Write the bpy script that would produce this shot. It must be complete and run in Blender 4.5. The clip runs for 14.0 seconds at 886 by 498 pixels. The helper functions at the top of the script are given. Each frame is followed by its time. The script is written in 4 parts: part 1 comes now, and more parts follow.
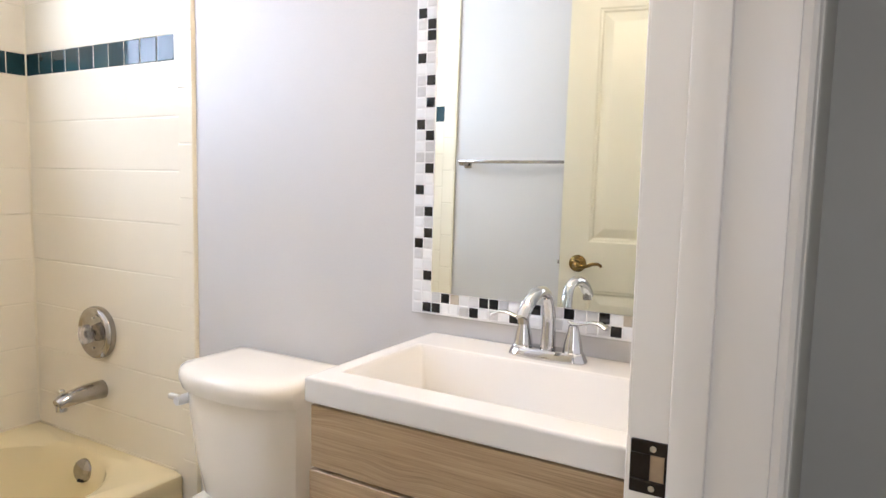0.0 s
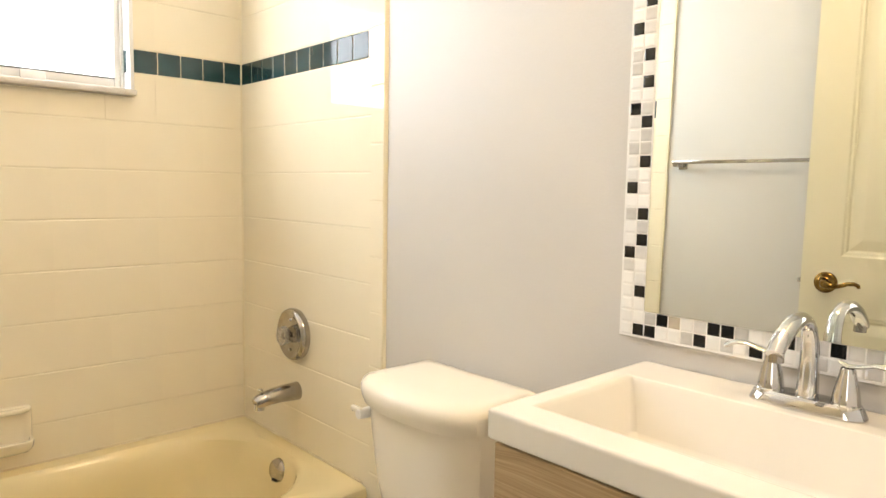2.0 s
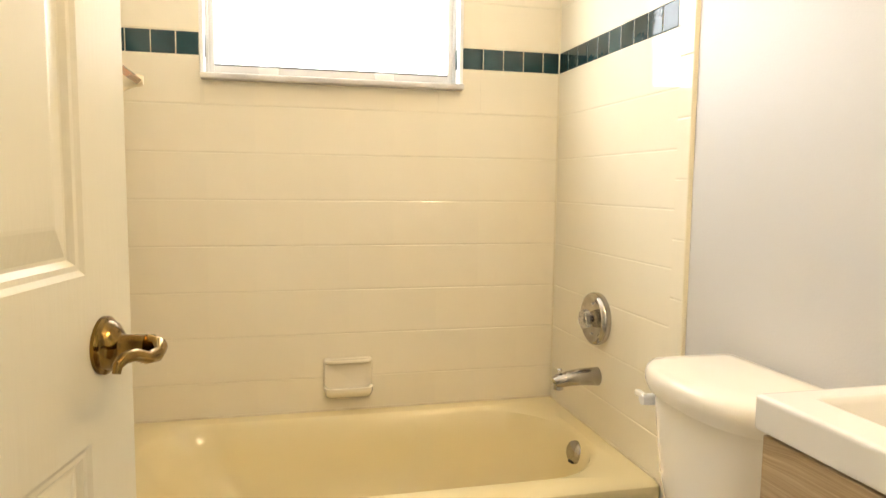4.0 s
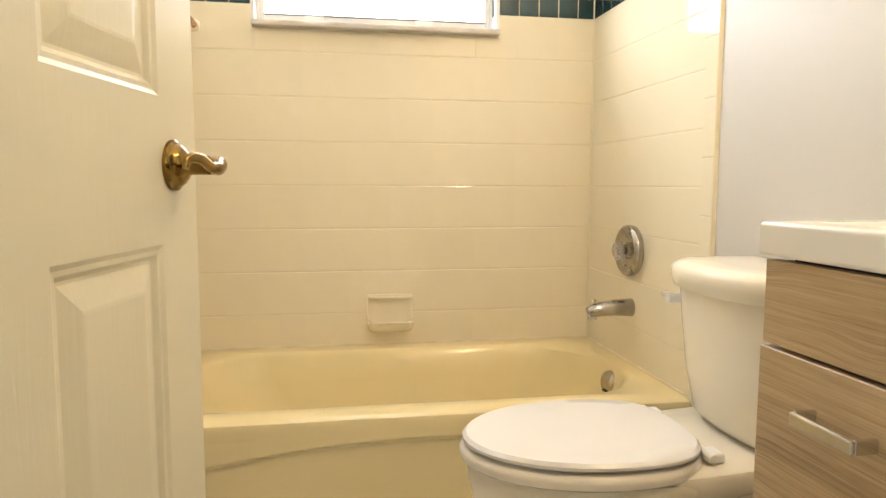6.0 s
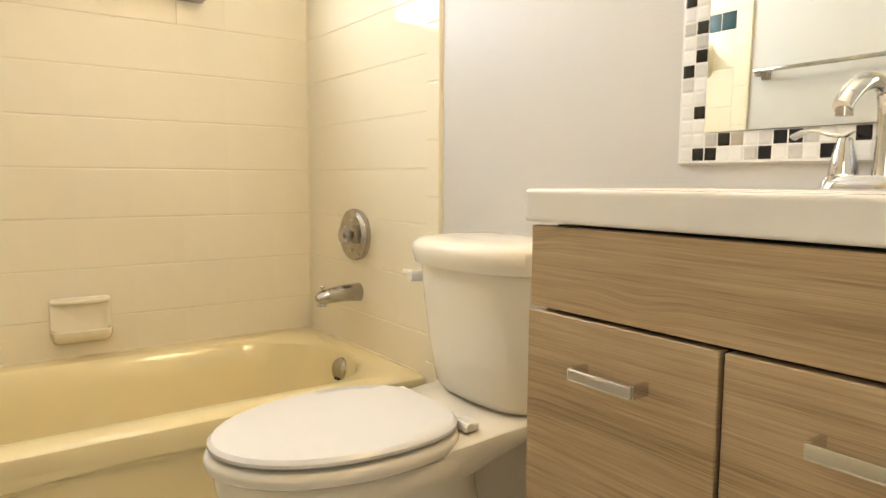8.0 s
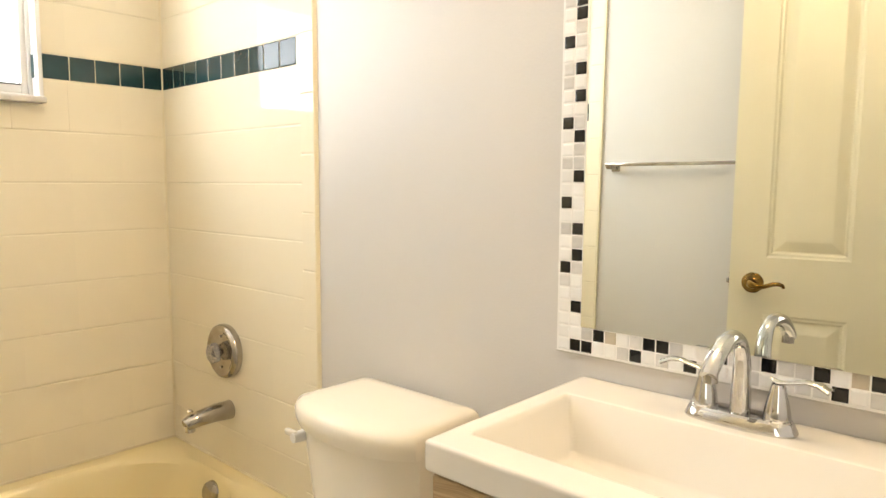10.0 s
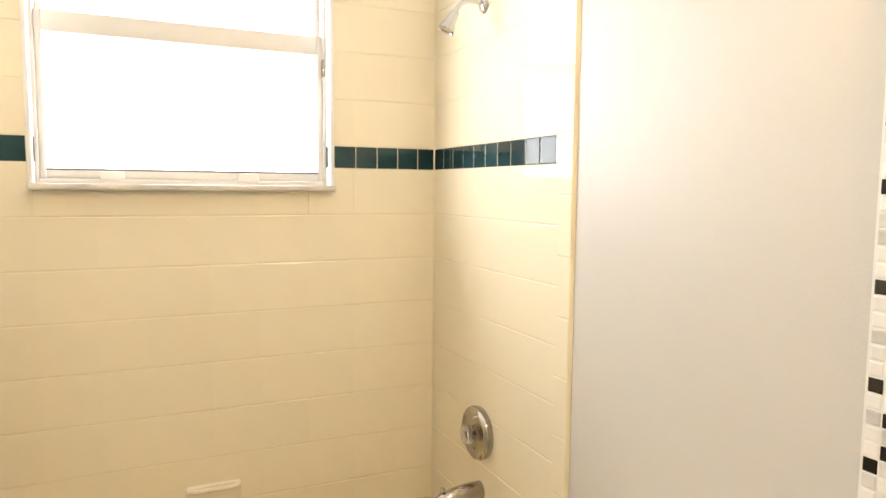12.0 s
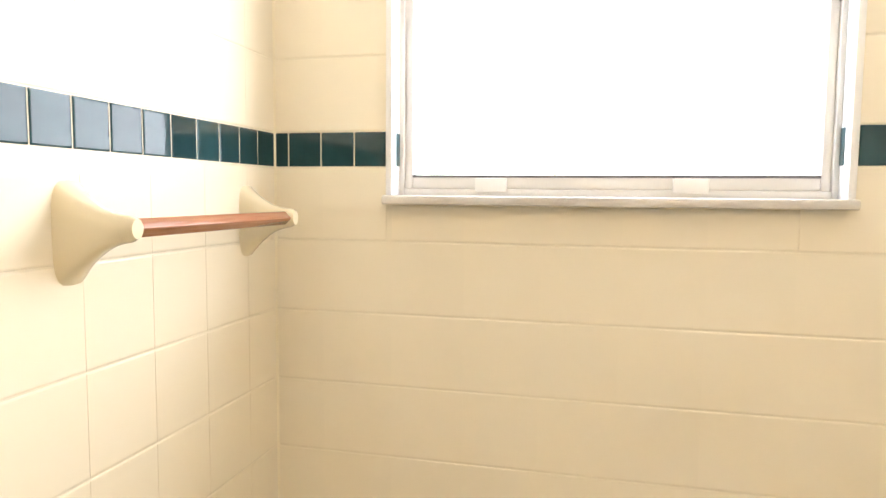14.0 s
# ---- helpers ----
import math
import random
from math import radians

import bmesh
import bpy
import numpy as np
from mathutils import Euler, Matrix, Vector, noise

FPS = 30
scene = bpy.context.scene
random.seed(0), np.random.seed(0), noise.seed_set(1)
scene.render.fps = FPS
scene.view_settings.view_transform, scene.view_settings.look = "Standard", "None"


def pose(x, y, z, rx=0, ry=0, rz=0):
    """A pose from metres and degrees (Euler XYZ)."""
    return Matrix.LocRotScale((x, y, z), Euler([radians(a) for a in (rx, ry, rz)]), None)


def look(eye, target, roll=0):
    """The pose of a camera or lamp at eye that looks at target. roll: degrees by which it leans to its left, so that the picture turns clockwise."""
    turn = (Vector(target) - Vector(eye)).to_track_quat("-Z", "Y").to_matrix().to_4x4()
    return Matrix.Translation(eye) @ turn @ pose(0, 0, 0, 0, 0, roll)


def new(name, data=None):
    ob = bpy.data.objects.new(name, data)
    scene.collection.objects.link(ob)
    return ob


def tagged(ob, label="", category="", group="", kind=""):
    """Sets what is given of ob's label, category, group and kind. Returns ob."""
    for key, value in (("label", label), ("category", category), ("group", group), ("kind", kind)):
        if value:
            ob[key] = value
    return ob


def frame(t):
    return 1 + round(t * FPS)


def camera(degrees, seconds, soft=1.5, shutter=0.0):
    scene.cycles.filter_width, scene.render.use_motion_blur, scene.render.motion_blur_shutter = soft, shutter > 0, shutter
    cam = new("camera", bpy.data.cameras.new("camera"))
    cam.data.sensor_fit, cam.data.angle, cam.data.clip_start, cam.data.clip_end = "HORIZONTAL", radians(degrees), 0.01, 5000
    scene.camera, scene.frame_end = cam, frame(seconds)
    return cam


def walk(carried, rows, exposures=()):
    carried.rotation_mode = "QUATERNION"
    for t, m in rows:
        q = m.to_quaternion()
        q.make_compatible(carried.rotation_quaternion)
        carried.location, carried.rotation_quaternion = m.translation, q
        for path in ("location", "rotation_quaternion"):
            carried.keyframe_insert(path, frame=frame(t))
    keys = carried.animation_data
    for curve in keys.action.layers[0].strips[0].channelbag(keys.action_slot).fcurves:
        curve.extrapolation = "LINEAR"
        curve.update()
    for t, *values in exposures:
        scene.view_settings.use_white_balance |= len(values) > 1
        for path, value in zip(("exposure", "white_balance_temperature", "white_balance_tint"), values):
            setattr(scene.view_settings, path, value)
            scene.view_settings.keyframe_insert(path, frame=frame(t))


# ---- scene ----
cam = camera(67.1, 14.0)
PATH = [
    (0, (2.457, 0.227, 1.219), (1.445, 1.941, 1.019), 1.3),
    (0.5, (2.383, 0.276, 1.213), (1.255, 1.917, 1.02), 1.1),
    (1, (2.332, 0.318, 1.201), (1.092, 1.876, 1.015), 1.1),
    (1.5, (2.319, 0.356, 1.192), (0.972, 1.824, 1.009), 1.1),
    (2, (2.325, 0.395, 1.194), (0.858, 1.742, 1.011), 1.0),
    (2.5, (2.339, 0.457, 1.185), (0.681, 1.561, 1.004), 1.1),
    (3, (2.347, 0.502, 1.164), (0.528, 1.314, 0.987), 1.2),
    (3.5, (2.355, 0.513, 1.152), (0.451, 1.097, 0.969), 1.1),
    (6, (2.494, 0.516, 0.921), (0.531, 0.847, 0.729), 0.2),
    (6.5, (2.477, 0.496, 0.875), (0.537, 0.941, 0.676), 0.3),
    (7, (2.434, 0.477, 0.88), (0.588, 1.22, 0.678), 0.4),
    (7.5, (2.403, 0.459, 0.882), (0.671, 1.44, 0.682), 0.3),
    (8, (2.366, 0.453, 0.884), (0.748, 1.611, 0.679), 0.3),
    (8.5, (2.325, 0.447, 0.925), (0.863, 1.797, 0.723), 0.3),
    (9, (2.29, 0.449, 1.014), (0.972, 1.94, 0.818), 0.2),
    (11.5, (2.329, 0.399, 1.465), (0.72, 1.573, 1.281), 0.4),
    (12, (2.242, 0.533, 1.485), (0.43, 1.361, 1.304), 0.5),
    (12.5, (2.134, 0.583, 1.519), (0.207, 1.088, 1.341), 0.6),
    (13, (1.881, 0.642, 1.507), (-0.107, 0.762, 1.331), 0.8),
    (13.5, (1.604, 0.65, 1.486), (-0.385, 0.526, 1.315), 0.5),
    (14, (1.364, 0.707, 1.493), (-0.572, 0.235, 1.33), 0.5),
]
EXPOSURES = [(0.0, 0.02, 5480, 20), (0.6, 0.04, 5850, 17), (1.5, 0.07, 6550, 15), (2.5, 0.08, 6800, 13), (3.5, 0.11, 6900, 13), (6.0, 0.13, 6830, 13), (7.5, 0.10, 6800, 12),
             (9.0, 0.08, 6800, 12), (11.5, 0.03, 7000, 15), (13.0, 0.06, 6800, 15), (14.0, 0.05, 6400, 16)]
walk(cam, [(t, look(eye, target, roll)) for t, eye, target, roll in PATH], EXPOSURES)

# ---- world, lights ----
world = bpy.data.worlds.new("world")
scene.world = world
world.use_nodes = True
wn = world.node_tree
sky = wn.nodes.new("ShaderNodeTexSky")
sky.sky_type, sky.sun_disc = "NISHITA", False
sky.sun_elevation, sky.sun_rotation = radians(40), radians(60)
wn.links.new(sky.outputs[0], wn.nodes["Background"].inputs[0])
wn.nodes["Background"].inputs[1].default_value = 0.1


def area(name, m, sx, sy, watts, colour):
    d = bpy.data.lights.new(name, "AREA")
    d.shape, d.size, d.size_y, d.energy, d.color = "RECTANGLE", sx, sy, watts, colour
    ob = new(name, d)
    ob.matrix_world = m
    return ob


# bathroom window's sky light, in the opening behind the sashes
area("window_light", look((-0.17, 0.6975, 1.90), (1, 0.6975, 1.90)), 0.885, 0.815, 22.0, (0.91, 0.965, 1.0))
# fill lamp added in an unseen hall opening, brightens the jamb and doorway
area("hall_fill_light", look((3.05, -0.93, 1.5), (3.05, 0, 1.5)), 0.8, 1.1, 9.5, (1.0, 0.94, 0.85))

# ---- materials ----


def rgb(c):
    return (*c, 1.0)


def material(name, colour, rough=0.5, metal=0.0, spec=0.5, coat=0.0, vary=0.0, vary_scale=3.0, bump=0.0, bump_scale=40.0,
             bump_dist=0.002, rough_vary=0.0, piece_vary=0.0, stretch=None, second=None, grain=0.0):
    m = bpy.data.materials.new(name)
    m.use_nodes = True
    nt = m.node_tree
    b = nt.nodes["Principled BSDF"]
    b.inputs["Base Color"].default_value = rgb(colour)
    b.inputs["Roughness"].default_value = rough
    b.inputs["Metallic"].default_value = metal
    b.inputs["Specular IOR Level"].default_value = spec
    b.inputs["Coat Weight"].default_value = coat
    b.inputs["Coat Roughness"].default_value = 0.05
    tc = nt.nodes.new("ShaderNodeTexCoord")
    vec = tc.outputs["Object"]
    if stretch:
        mp = nt.nodes.new("ShaderNodeMapping")
        mp.inputs["Scale"].default_value = stretch
        nt.links.new(vec, mp.inputs[0])
        vec = mp.outputs[0]
    col = None
    if vary or second:
        n = nt.nodes.new("ShaderNodeTexNoise")
        n.inputs["Scale"].default_value, n.inputs["Detail"].default_value = vary_scale, 5
        nt.links.new(vec, n.inputs["Vector"])
        r = nt.nodes.new("ShaderNodeValToRGB")
        r.color_ramp.elements[0].position, r.color_ramp.elements[1].position = 0.3, 0.7
        dark = second or tuple(c * (1 - vary) for c in colour)
        r.color_ramp.elements[0].color, r.color_ramp.elements[1].color = rgb(dark), rgb(colour)
        nt.links.new(n.outputs["Fac"], r.inputs[0])
        col = r.outputs[0]
    if grain:
        n = nt.nodes.new("ShaderNodeTexNoise")
        n.inputs["Scale"].default_value, n.inputs["Detail"].default_value = vary_scale * 14, 3
        nt.links.new(vec, n.inputs["Vector"])
        mr = nt.nodes.new("ShaderNodeMapRange")
        mr.inputs["To Min"].default_value, mr.inputs["To Max"].default_value = 1 - grain, 1 + grain
        nt.links.new(n.outputs["Fac"], mr.inputs["Value"])
        hs = nt.nodes.new("ShaderNodeHueSaturation")
        nt.links.new(mr.outputs[0], hs.inputs["Value"])
        if col:
            nt.links.new(col, hs.inputs["Color"])
        else:
            hs.inputs["Color"].default_value = rgb(colour)
        col = hs.outputs[0]
    if piece_vary:
        oi = nt.nodes.new("ShaderNodeObjectInfo")
        mr = nt.nodes.new("ShaderNodeMapRange")
        mr.inputs["To Min"].default_value, mr.inputs["To Max"].default_value = 1 - piece_vary, 1 + piece_vary
        nt.links.new(oi.outputs["Random"], mr.inputs["Value"])
        hs = nt.nodes.new("ShaderNodeHueSaturation")
        nt.links.new(mr.outputs[0], hs.inputs["Value"])
        if col:
            nt.links.new(col, hs.inputs["Color"])
        else:
            hs.inputs["Color"].default_value = rgb(colour)
        col = hs.outputs[0]
    if col:
        nt.links.new(col, b.inputs["Base Color"])
    if rough_vary:
        n = nt.nodes.new("ShaderNodeTexNoise")
        n.inputs["Scale"].default_value, n.inputs["Detail"].default_value = 9, 4
        nt.links.new(tc.outputs["Object"], n.inputs["Vector"])
        mr = nt.nodes.new("ShaderNodeMapRange")
        mr.inputs["To Min"].default_value, mr.inputs["To Max"].default_value = max(0.01, rough - rough_vary), rough + rough_vary
        nt.links.new(n.outputs["Fac"], mr.inputs["Value"])
        nt.links.new(mr.outputs[0], b.inputs["Roughness"])
    if bump:
        n = nt.nodes.new("ShaderNodeTexNoise")
        n.inputs["Scale"].default_value, n.inputs["Detail"].default_value = bump_scale, 3
        nt.links.new(vec, n.inputs["Vector"])
        bp = nt.nodes.new("ShaderNodeBump")
        bp.inputs["Strength"].default_value, bp.inputs["Distance"].default_value = bump, bump_dist
        nt.links.new(n.outputs["Fac"], bp.inputs["Height"])
        nt.links.new(bp.outputs[0], b.inputs["Normal"])
    return m


M_TILE = material("almond_tile", (0.89, 0.815, 0.645), 0.045, vary=0.02, vary_scale=5, bump=0.03, bump_scale=7, bump_dist=0.004, rough_vary=0.015, piece_vary=0.006)
M_GREEN = material("green_tile", (0.020, 0.060, 0.070), 0.06, vary=0.35, vary_scale=7, bump=0.12, bump_scale=14, bump_dist=0.003, piece_vary=0.2)
M_GROUT = material("grout", (0.85, 0.78, 0.61), 0.6, vary=0.08, vary_scale=12, bump=0.3, bump_scale=300)
M_CAULK = material("cream_trim", (0.86, 0.78, 0.58), 0.45, vary=0.06, vary_scale=6)
M_WALL = material("wall_paint", (0.655, 0.634, 0.606), 0.48, spec=0.42, vary=0.02, vary_scale=2, bump=0.22, bump_scale=160, bump_dist=0.0015)
M_HALL = material("hall_paint", (0.68, 0.67, 0.61), 0.6, vary=0.03, vary_scale=2, bump=0.2, bump_scale=160, bump_dist=0.0015)
M_CEIL = material("ceiling_paint", (0.88, 0.87, 0.85), 0.8, vary=0.03, vary_scale=2, bump=0.4, bump_scale=90)
M_FLOOR = material("floor_tile", (0.78, 0.73, 0.64), 0.35, vary=0.15, vary_scale=6, bump=0.1, piece_vary=0.03)
M_DOOR = material("door_paint", (0.76, 0.725, 0.585), 0.30, vary=0.02, vary_scale=2, bump=0.25, bump_scale=30, bump_dist=0.0012, stretch=(6, 6, 0.5))
M_TRIM = material("trim_paint", (0.77, 0.73, 0.65), 0.33, vary=0.03, vary_scale=3, bump=0.12, bump_scale=60, stretch=(2, 2, 0.4))
M_TUB = material("tub_enamel", (0.86, 0.735, 0.43), 0.12, vary=0.03, vary_scale=3, rough_vary=0.05)
M_TOILET = material("toilet_china", (0.86, 0.81, 0.70), 0.06, vary=0.02, vary_scale=4, rough_vary=0.03)
M_LID = material("toilet_lid_plastic", (0.79, 0.785, 0.785), 0.20, vary=0.02, vary_scale=5, rough_vary=0.05)
M_SEAT = material("toilet_seat_plastic", (0.83, 0.79, 0.71), 0.20, vary=0.02, vary_scale=5, rough_vary=0.06)
M_SINK = material("sink_top", (0.80, 0.772, 0.715), 0.16, vary=0.02, vary_scale=4, rough_vary=0.05)
M_CHROME = material("chrome", (0.60, 0.60, 0.60), 0.07, metal=1.0, rough_vary=0.04)
# mottled chrome, its colour darkened in place of reflections of dark surroundings
M_DULL = material("darkened_chrome", (0.50, 0.47, 0.43), 0.10, metal=1.0, vary=0.25, vary_scale=24, rough_vary=0.05)
M_NICKEL = material("brushed_nickel", (0.72, 0.71, 0.69), 0.20, metal=1.0, vary=0.08, vary_scale=40, stretch=(1, 40, 40))
M_BRASS = material("antique_brass", (0.40, 0.25, 0.07), 0.12, metal=1.0, second=(0.075, 0.042, 0.016), vary_scale=22, rough_vary=0.08)
M_BRONZE = material("dark_bronze", (0.045, 0.036, 0.030), 0.35, metal=0.8, vary=0.3, vary_scale=30)
# near-black: painted shade in gaps and slot; also toe kick and mirror edge
M_DARK = material("gap_dark", (0.02, 0.016, 0.013), 0.7, vary=0.2)
M_BARE = material("raw_wood", (0.42, 0.30, 0.17), 0.7, vary=0.3, vary_scale=30)
M_CER = material("cream_ceramic", (0.80, 0.71, 0.50), 0.10, vary=0.03, vary_scale=8, rough_vary=0.03)
M_BARWOOD = material("rosy_bar", (0.30, 0.11, 0.045), 0.18, second=(0.42, 0.20, 0.115), vary_scale=6, stretch=(1.5, 30, 30), grain=0.15)
M_MARBLE = material("marble_sill", (0.74, 0.71, 0.66), 0.25, second=(0.50, 0.47, 0.43), vary_scale=9, stretch=(3, 1, 3), grain=0.1)
M_FRAME = material("window_frame_paint", (0.76, 0.74, 0.70), 0.4, vary=0.08, vary_scale=8)
M_REVEAL = material("reveal_plaster", (0.88, 0.88, 0.87), 0.40, vary=0.03, vary_scale=5)
M_PLASTIC = material("white_plastic", (0.82, 0.80, 0.76), 0.35, vary=0.03)
M_MWHITE = material("mosaic_white", (0.86, 0.86, 0.85), 0.09, piece_vary=0.06, bump=0.1, bump_scale=60)
M_MPEARL = material("mosaic_pearl", (0.69, 0.68, 0.665), 0.09, piece_vary=0.10, vary=0.12, vary_scale=60)
M_MBEIGE = material("mosaic_beige", (0.58, 0.52, 0.42), 0.10, piece_vary=0.10, vary=0.12, vary_scale=60)
M_MBLACK = material("mosaic_black", (0.006, 0.006, 0.007), 0.06, vary=0.3, vary_scale=30)
M_MGROUT = material("mosaic_grout", (0.88, 0.87, 0.85), 0.7, vary=0.08, vary_scale=30)
M_MIRROR = material("mirror_silver", (0.87, 0.915, 0.89), 0.0, metal=1.0)
M_SEAL = material("caulk_bead", (0.80, 0.72, 0.52), 0.5, second=(0.66, 0.56, 0.38), vary_scale=5, stretch=(3, 3, 3))
M_GASKET = material("grey_gasket", (0.20, 0.20, 0.21), 0.6, vary=0.3, vary_scale=20)
M_DIRT = material("sill_dirt", (0.16, 0.10, 0.06), 0.9, vary=0.4, vary_scale=60)
M_STAIN = material("mosaic_edge", (0.55, 0.53, 0.50), 0.3, metal=0.6)

# oak laminate: fine streaked grain along x that bends round a few knots
M_WOOD = bpy.data.materials.new("oak_laminate")
M_WOOD.use_nodes = True
nt = M_WOOD.node_tree
bs = nt.nodes["Principled BSDF"]
tc = nt.nodes.new("ShaderNodeTexCoord")


def mapped(source, scale):
    mp = nt.nodes.new("ShaderNodeMapping")
    mp.inputs["Scale"].default_value = scale
    nt.links.new(source, mp.inputs[0])
    return mp.outputs[0]


def noise(source, scale, detail, rough=0.5):
    n = nt.nodes.new("ShaderNodeTexNoise")
    n.inputs["Scale"].default_value = 1.0
    n.inputs["Detail"].default_value, n.inputs["Roughness"].default_value = detail, rough
    nt.links.new(mapped(source, scale), n.inputs["Vector"])
    return n


def maths(op, a, b, c=0.0):
    n = nt.nodes.new("ShaderNodeMath")
    n.operation = op
    for k, v in enumerate((a, b, c)):
        if isinstance(v, float):
            n.inputs[k].default_value = v
        else:
            nt.links.new(v, n.inputs[k])
    return n.outputs[0]


def ranged(source, a, b, c, d):
    n = nt.nodes.new("ShaderNodeMapRange")
    n.interpolation_type = "SMOOTHSTEP"
    for k, v in zip(("From Min", "From Max", "To Min", "To Max"), (a, b, c, d)):
        n.inputs[k].default_value = v
    nt.links.new(source, n.inputs["Value"])
    return n.outputs[0]


warp = noise(tc.outputs["Object"], (1.6, 1.0, 5.0), 2)
cells = nt.nodes.new("ShaderNodeTexVoronoi")
cells.inputs["Scale"].default_value = 1.0
nt.links.new(mapped(tc.outputs["Object"], (4.2, 0.01, 8.0)), cells.inputs["Vector"])
knot = ranged(cells.outputs["Distance"], 0.02, 0.34, 1.0, 0.0)
bend = maths("MULTIPLY_ADD", knot, 0.009, maths("MULTIPLY", warp.outputs["Fac"], 0.014))
lift = nt.nodes.new("ShaderNodeCombineXYZ")
nt.links.new(bend, lift.inputs["Z"])
add = nt.nodes.new("ShaderNodeVectorMath")
nt.links.new(lift.outputs[0], add.inputs[0])
nt.links.new(tc.outputs["Object"], add.inputs[1])
bent = add.outputs[0]
broad = noise(bent, (1.3, 3.0, 26.0), 3)
lines = noise(bent, (2.2, 3.0, 270.0), 5, 0.70)
fine = noise(bent, (9.0, 6.0, 640.0), 4, 0.6)
tone = maths("MULTIPLY_ADD", fine.outputs["Fac"], 0.70, maths("MULTIPLY_ADD", lines.outputs["Fac"], 0.65, maths("MULTIPLY", broad.outputs["Fac"], 0.65)))
rp = nt.nodes.new("ShaderNodeValToRGB")
els = rp.color_ramp.elements
els[0].position, els[0].color = 0.365, rgb((0.215, 0.143, 0.069))
els[1].position, els[1].color = 0.63, rgb((0.560, 0.422, 0.250))
e = els.new(0.480)
e.color = rgb((0.402, 0.286, 0.156))
nt.links.new(maths("MULTIPLY", tone, 0.5), rp.inputs[0])
dark = nt.nodes.new("ShaderNodeMix")
dark.data_type = "RGBA"
nt.links.new(ranged(cells.outputs["Distance"], 0.015, 0.055, 0.65, 0.0), dark.inputs[0])
nt.links.new(rp.outputs[0], dark.inputs[6])
dark.inputs[7].default_value = rgb((0.16, 0.092, 0.040))
nt.links.new(dark.outputs[2], bs.inputs["Base Color"])
bs.inputs["Roughness"].default_value = 0.40
bp = nt.nodes.new("ShaderNodeBump")
bp.inputs["Strength"].default_value, bp.inputs["Distance"].default_value = 0.12, 0.001
nt.links.new(fine.outputs["Fac"], bp.inputs["Height"])
nt.links.new(bp.outputs[0], bs.inputs["Normal"])

M_ACRYLIC = bpy.data.materials.new("clear_acrylic")
M_ACRYLIC.use_nodes = True
ab = M_ACRYLIC.node_tree.nodes["Principled BSDF"]
ab.inputs["Base Color"].default_value = rgb((0.95, 0.92, 0.88))
ab.inputs["Transmission Weight"].default_value, ab.inputs["Roughness"].default_value, ab.inputs["IOR"].default_value = 0.85, 0.12, 1.42

M_GLASS = bpy.data.materials.new("window_glass")
M_GLASS.use_nodes = True
gb = M_GLASS.node_tree.nodes["Principled BSDF"]
gb.inputs["Transmission Weight"].default_value, gb.inputs["Roughness"].default_value, gb.inputs["IOR"].default_value = 1.0, 0.02, 1.1

M_GLOBE = bpy.data.materials.new("lit_globe")
M_GLOBE.use_nodes = True
eb = M_GLOBE.node_tree.nodes["Principled BSDF"]
eb.inputs["Base Color"].default_value = rgb((0.9, 0.88, 0.82))
eb.inputs["Emission Color"].default_value = rgb((1.0, 0.75, 0.43))
eb.inputs["Emission Strength"].default_value = 110.0

# ---- mesh helpers ----


def finish(bm, name, mat, smooth=False):
    bmesh.ops.recalc_face_normals(bm, faces=bm.faces)
    me = bpy.data.meshes.new(name)
    bm.to_mesh(me)
    bm.free()
    me.materials.append(mat)
    if smooth:
        for p in me.polygons:
            p.use_smooth = True
        me.set_sharp_from_angle(angle=radians(38))
    return me


def part(name, bm, mat, parent, label="", smooth=True):
    ob = new(name, finish(bm, name, mat, smooth))
    ob.parent = parent
    if label:
        tagged(ob, label)
    return ob


def thing(name, label, category, group="", kind="", at=(0, 0, 0)):
    ob = new(name)
    ob.location = at
    return tagged(ob, label, category, group, kind)


def structure(name, bm, mat, label, category, smooth=False):
    return tagged(new(name, finish(bm, name, mat, smooth)), label, category, kind="structure")


def add_box(bm, x0, x1, y0, y1, z0, z1, bevel=0.0, seg=2):
    r = bmesh.ops.create_cube(bm, size=1)
    vs = r["verts"]
    bmesh.ops.scale(bm, vec=(x1 - x0, y1 - y0, z1 - z0), verts=vs)
    bmesh.ops.translate(bm, vec=((x0 + x1) / 2, (y0 + y1) / 2, (z0 + z1) / 2), verts=vs)
    if bevel:
        es = {e for v in vs for e in v.link_edges}
        bmesh.ops.bevel(bm, geom=list(es), offset=bevel, segments=seg, affect="EDGES", profile=0.5)
    return bm


def box(*a, **k):
    return add_box(bmesh.new(), *a, **k)


def loft(rings, cap0=True, cap1=True, bm=None, closed=True):
    bm = bm or bmesh.new()
    rows = [[bm.verts.new(p) for p in ring] for ring in rings]
    n = len(rows[0])
    for a, b in zip(rows, rows[1:]):
        for i in range(n if closed else n - 1):
            j = (i + 1) % n
            bm.faces.new((a[i], a[j], b[j], b[i]))
    if cap0:
        bm.faces.new(rows[0][::-1])
    if cap1:
        bm.faces.new(rows[-1])
    return bm


def lathe(profile, axis="z", at=(0, 0, 0), n=32, bm=None, cap=True):
    """profile: (radius, height) pairs along the axis."""
    rings = []
    for r, h in profile:
        ring = []
        for i in range(n):
            a = 2 * math.pi * i / n
            u, v = r * math.cos(a), r * math.sin(a)
            p = {"z": (u, v, h), "y": (u, h, v), "x": (h, u, v)}[axis]
            ring.append(Vector(p) + Vector(at))
        rings.append(ring)
    return loft(rings, cap, cap, bm)


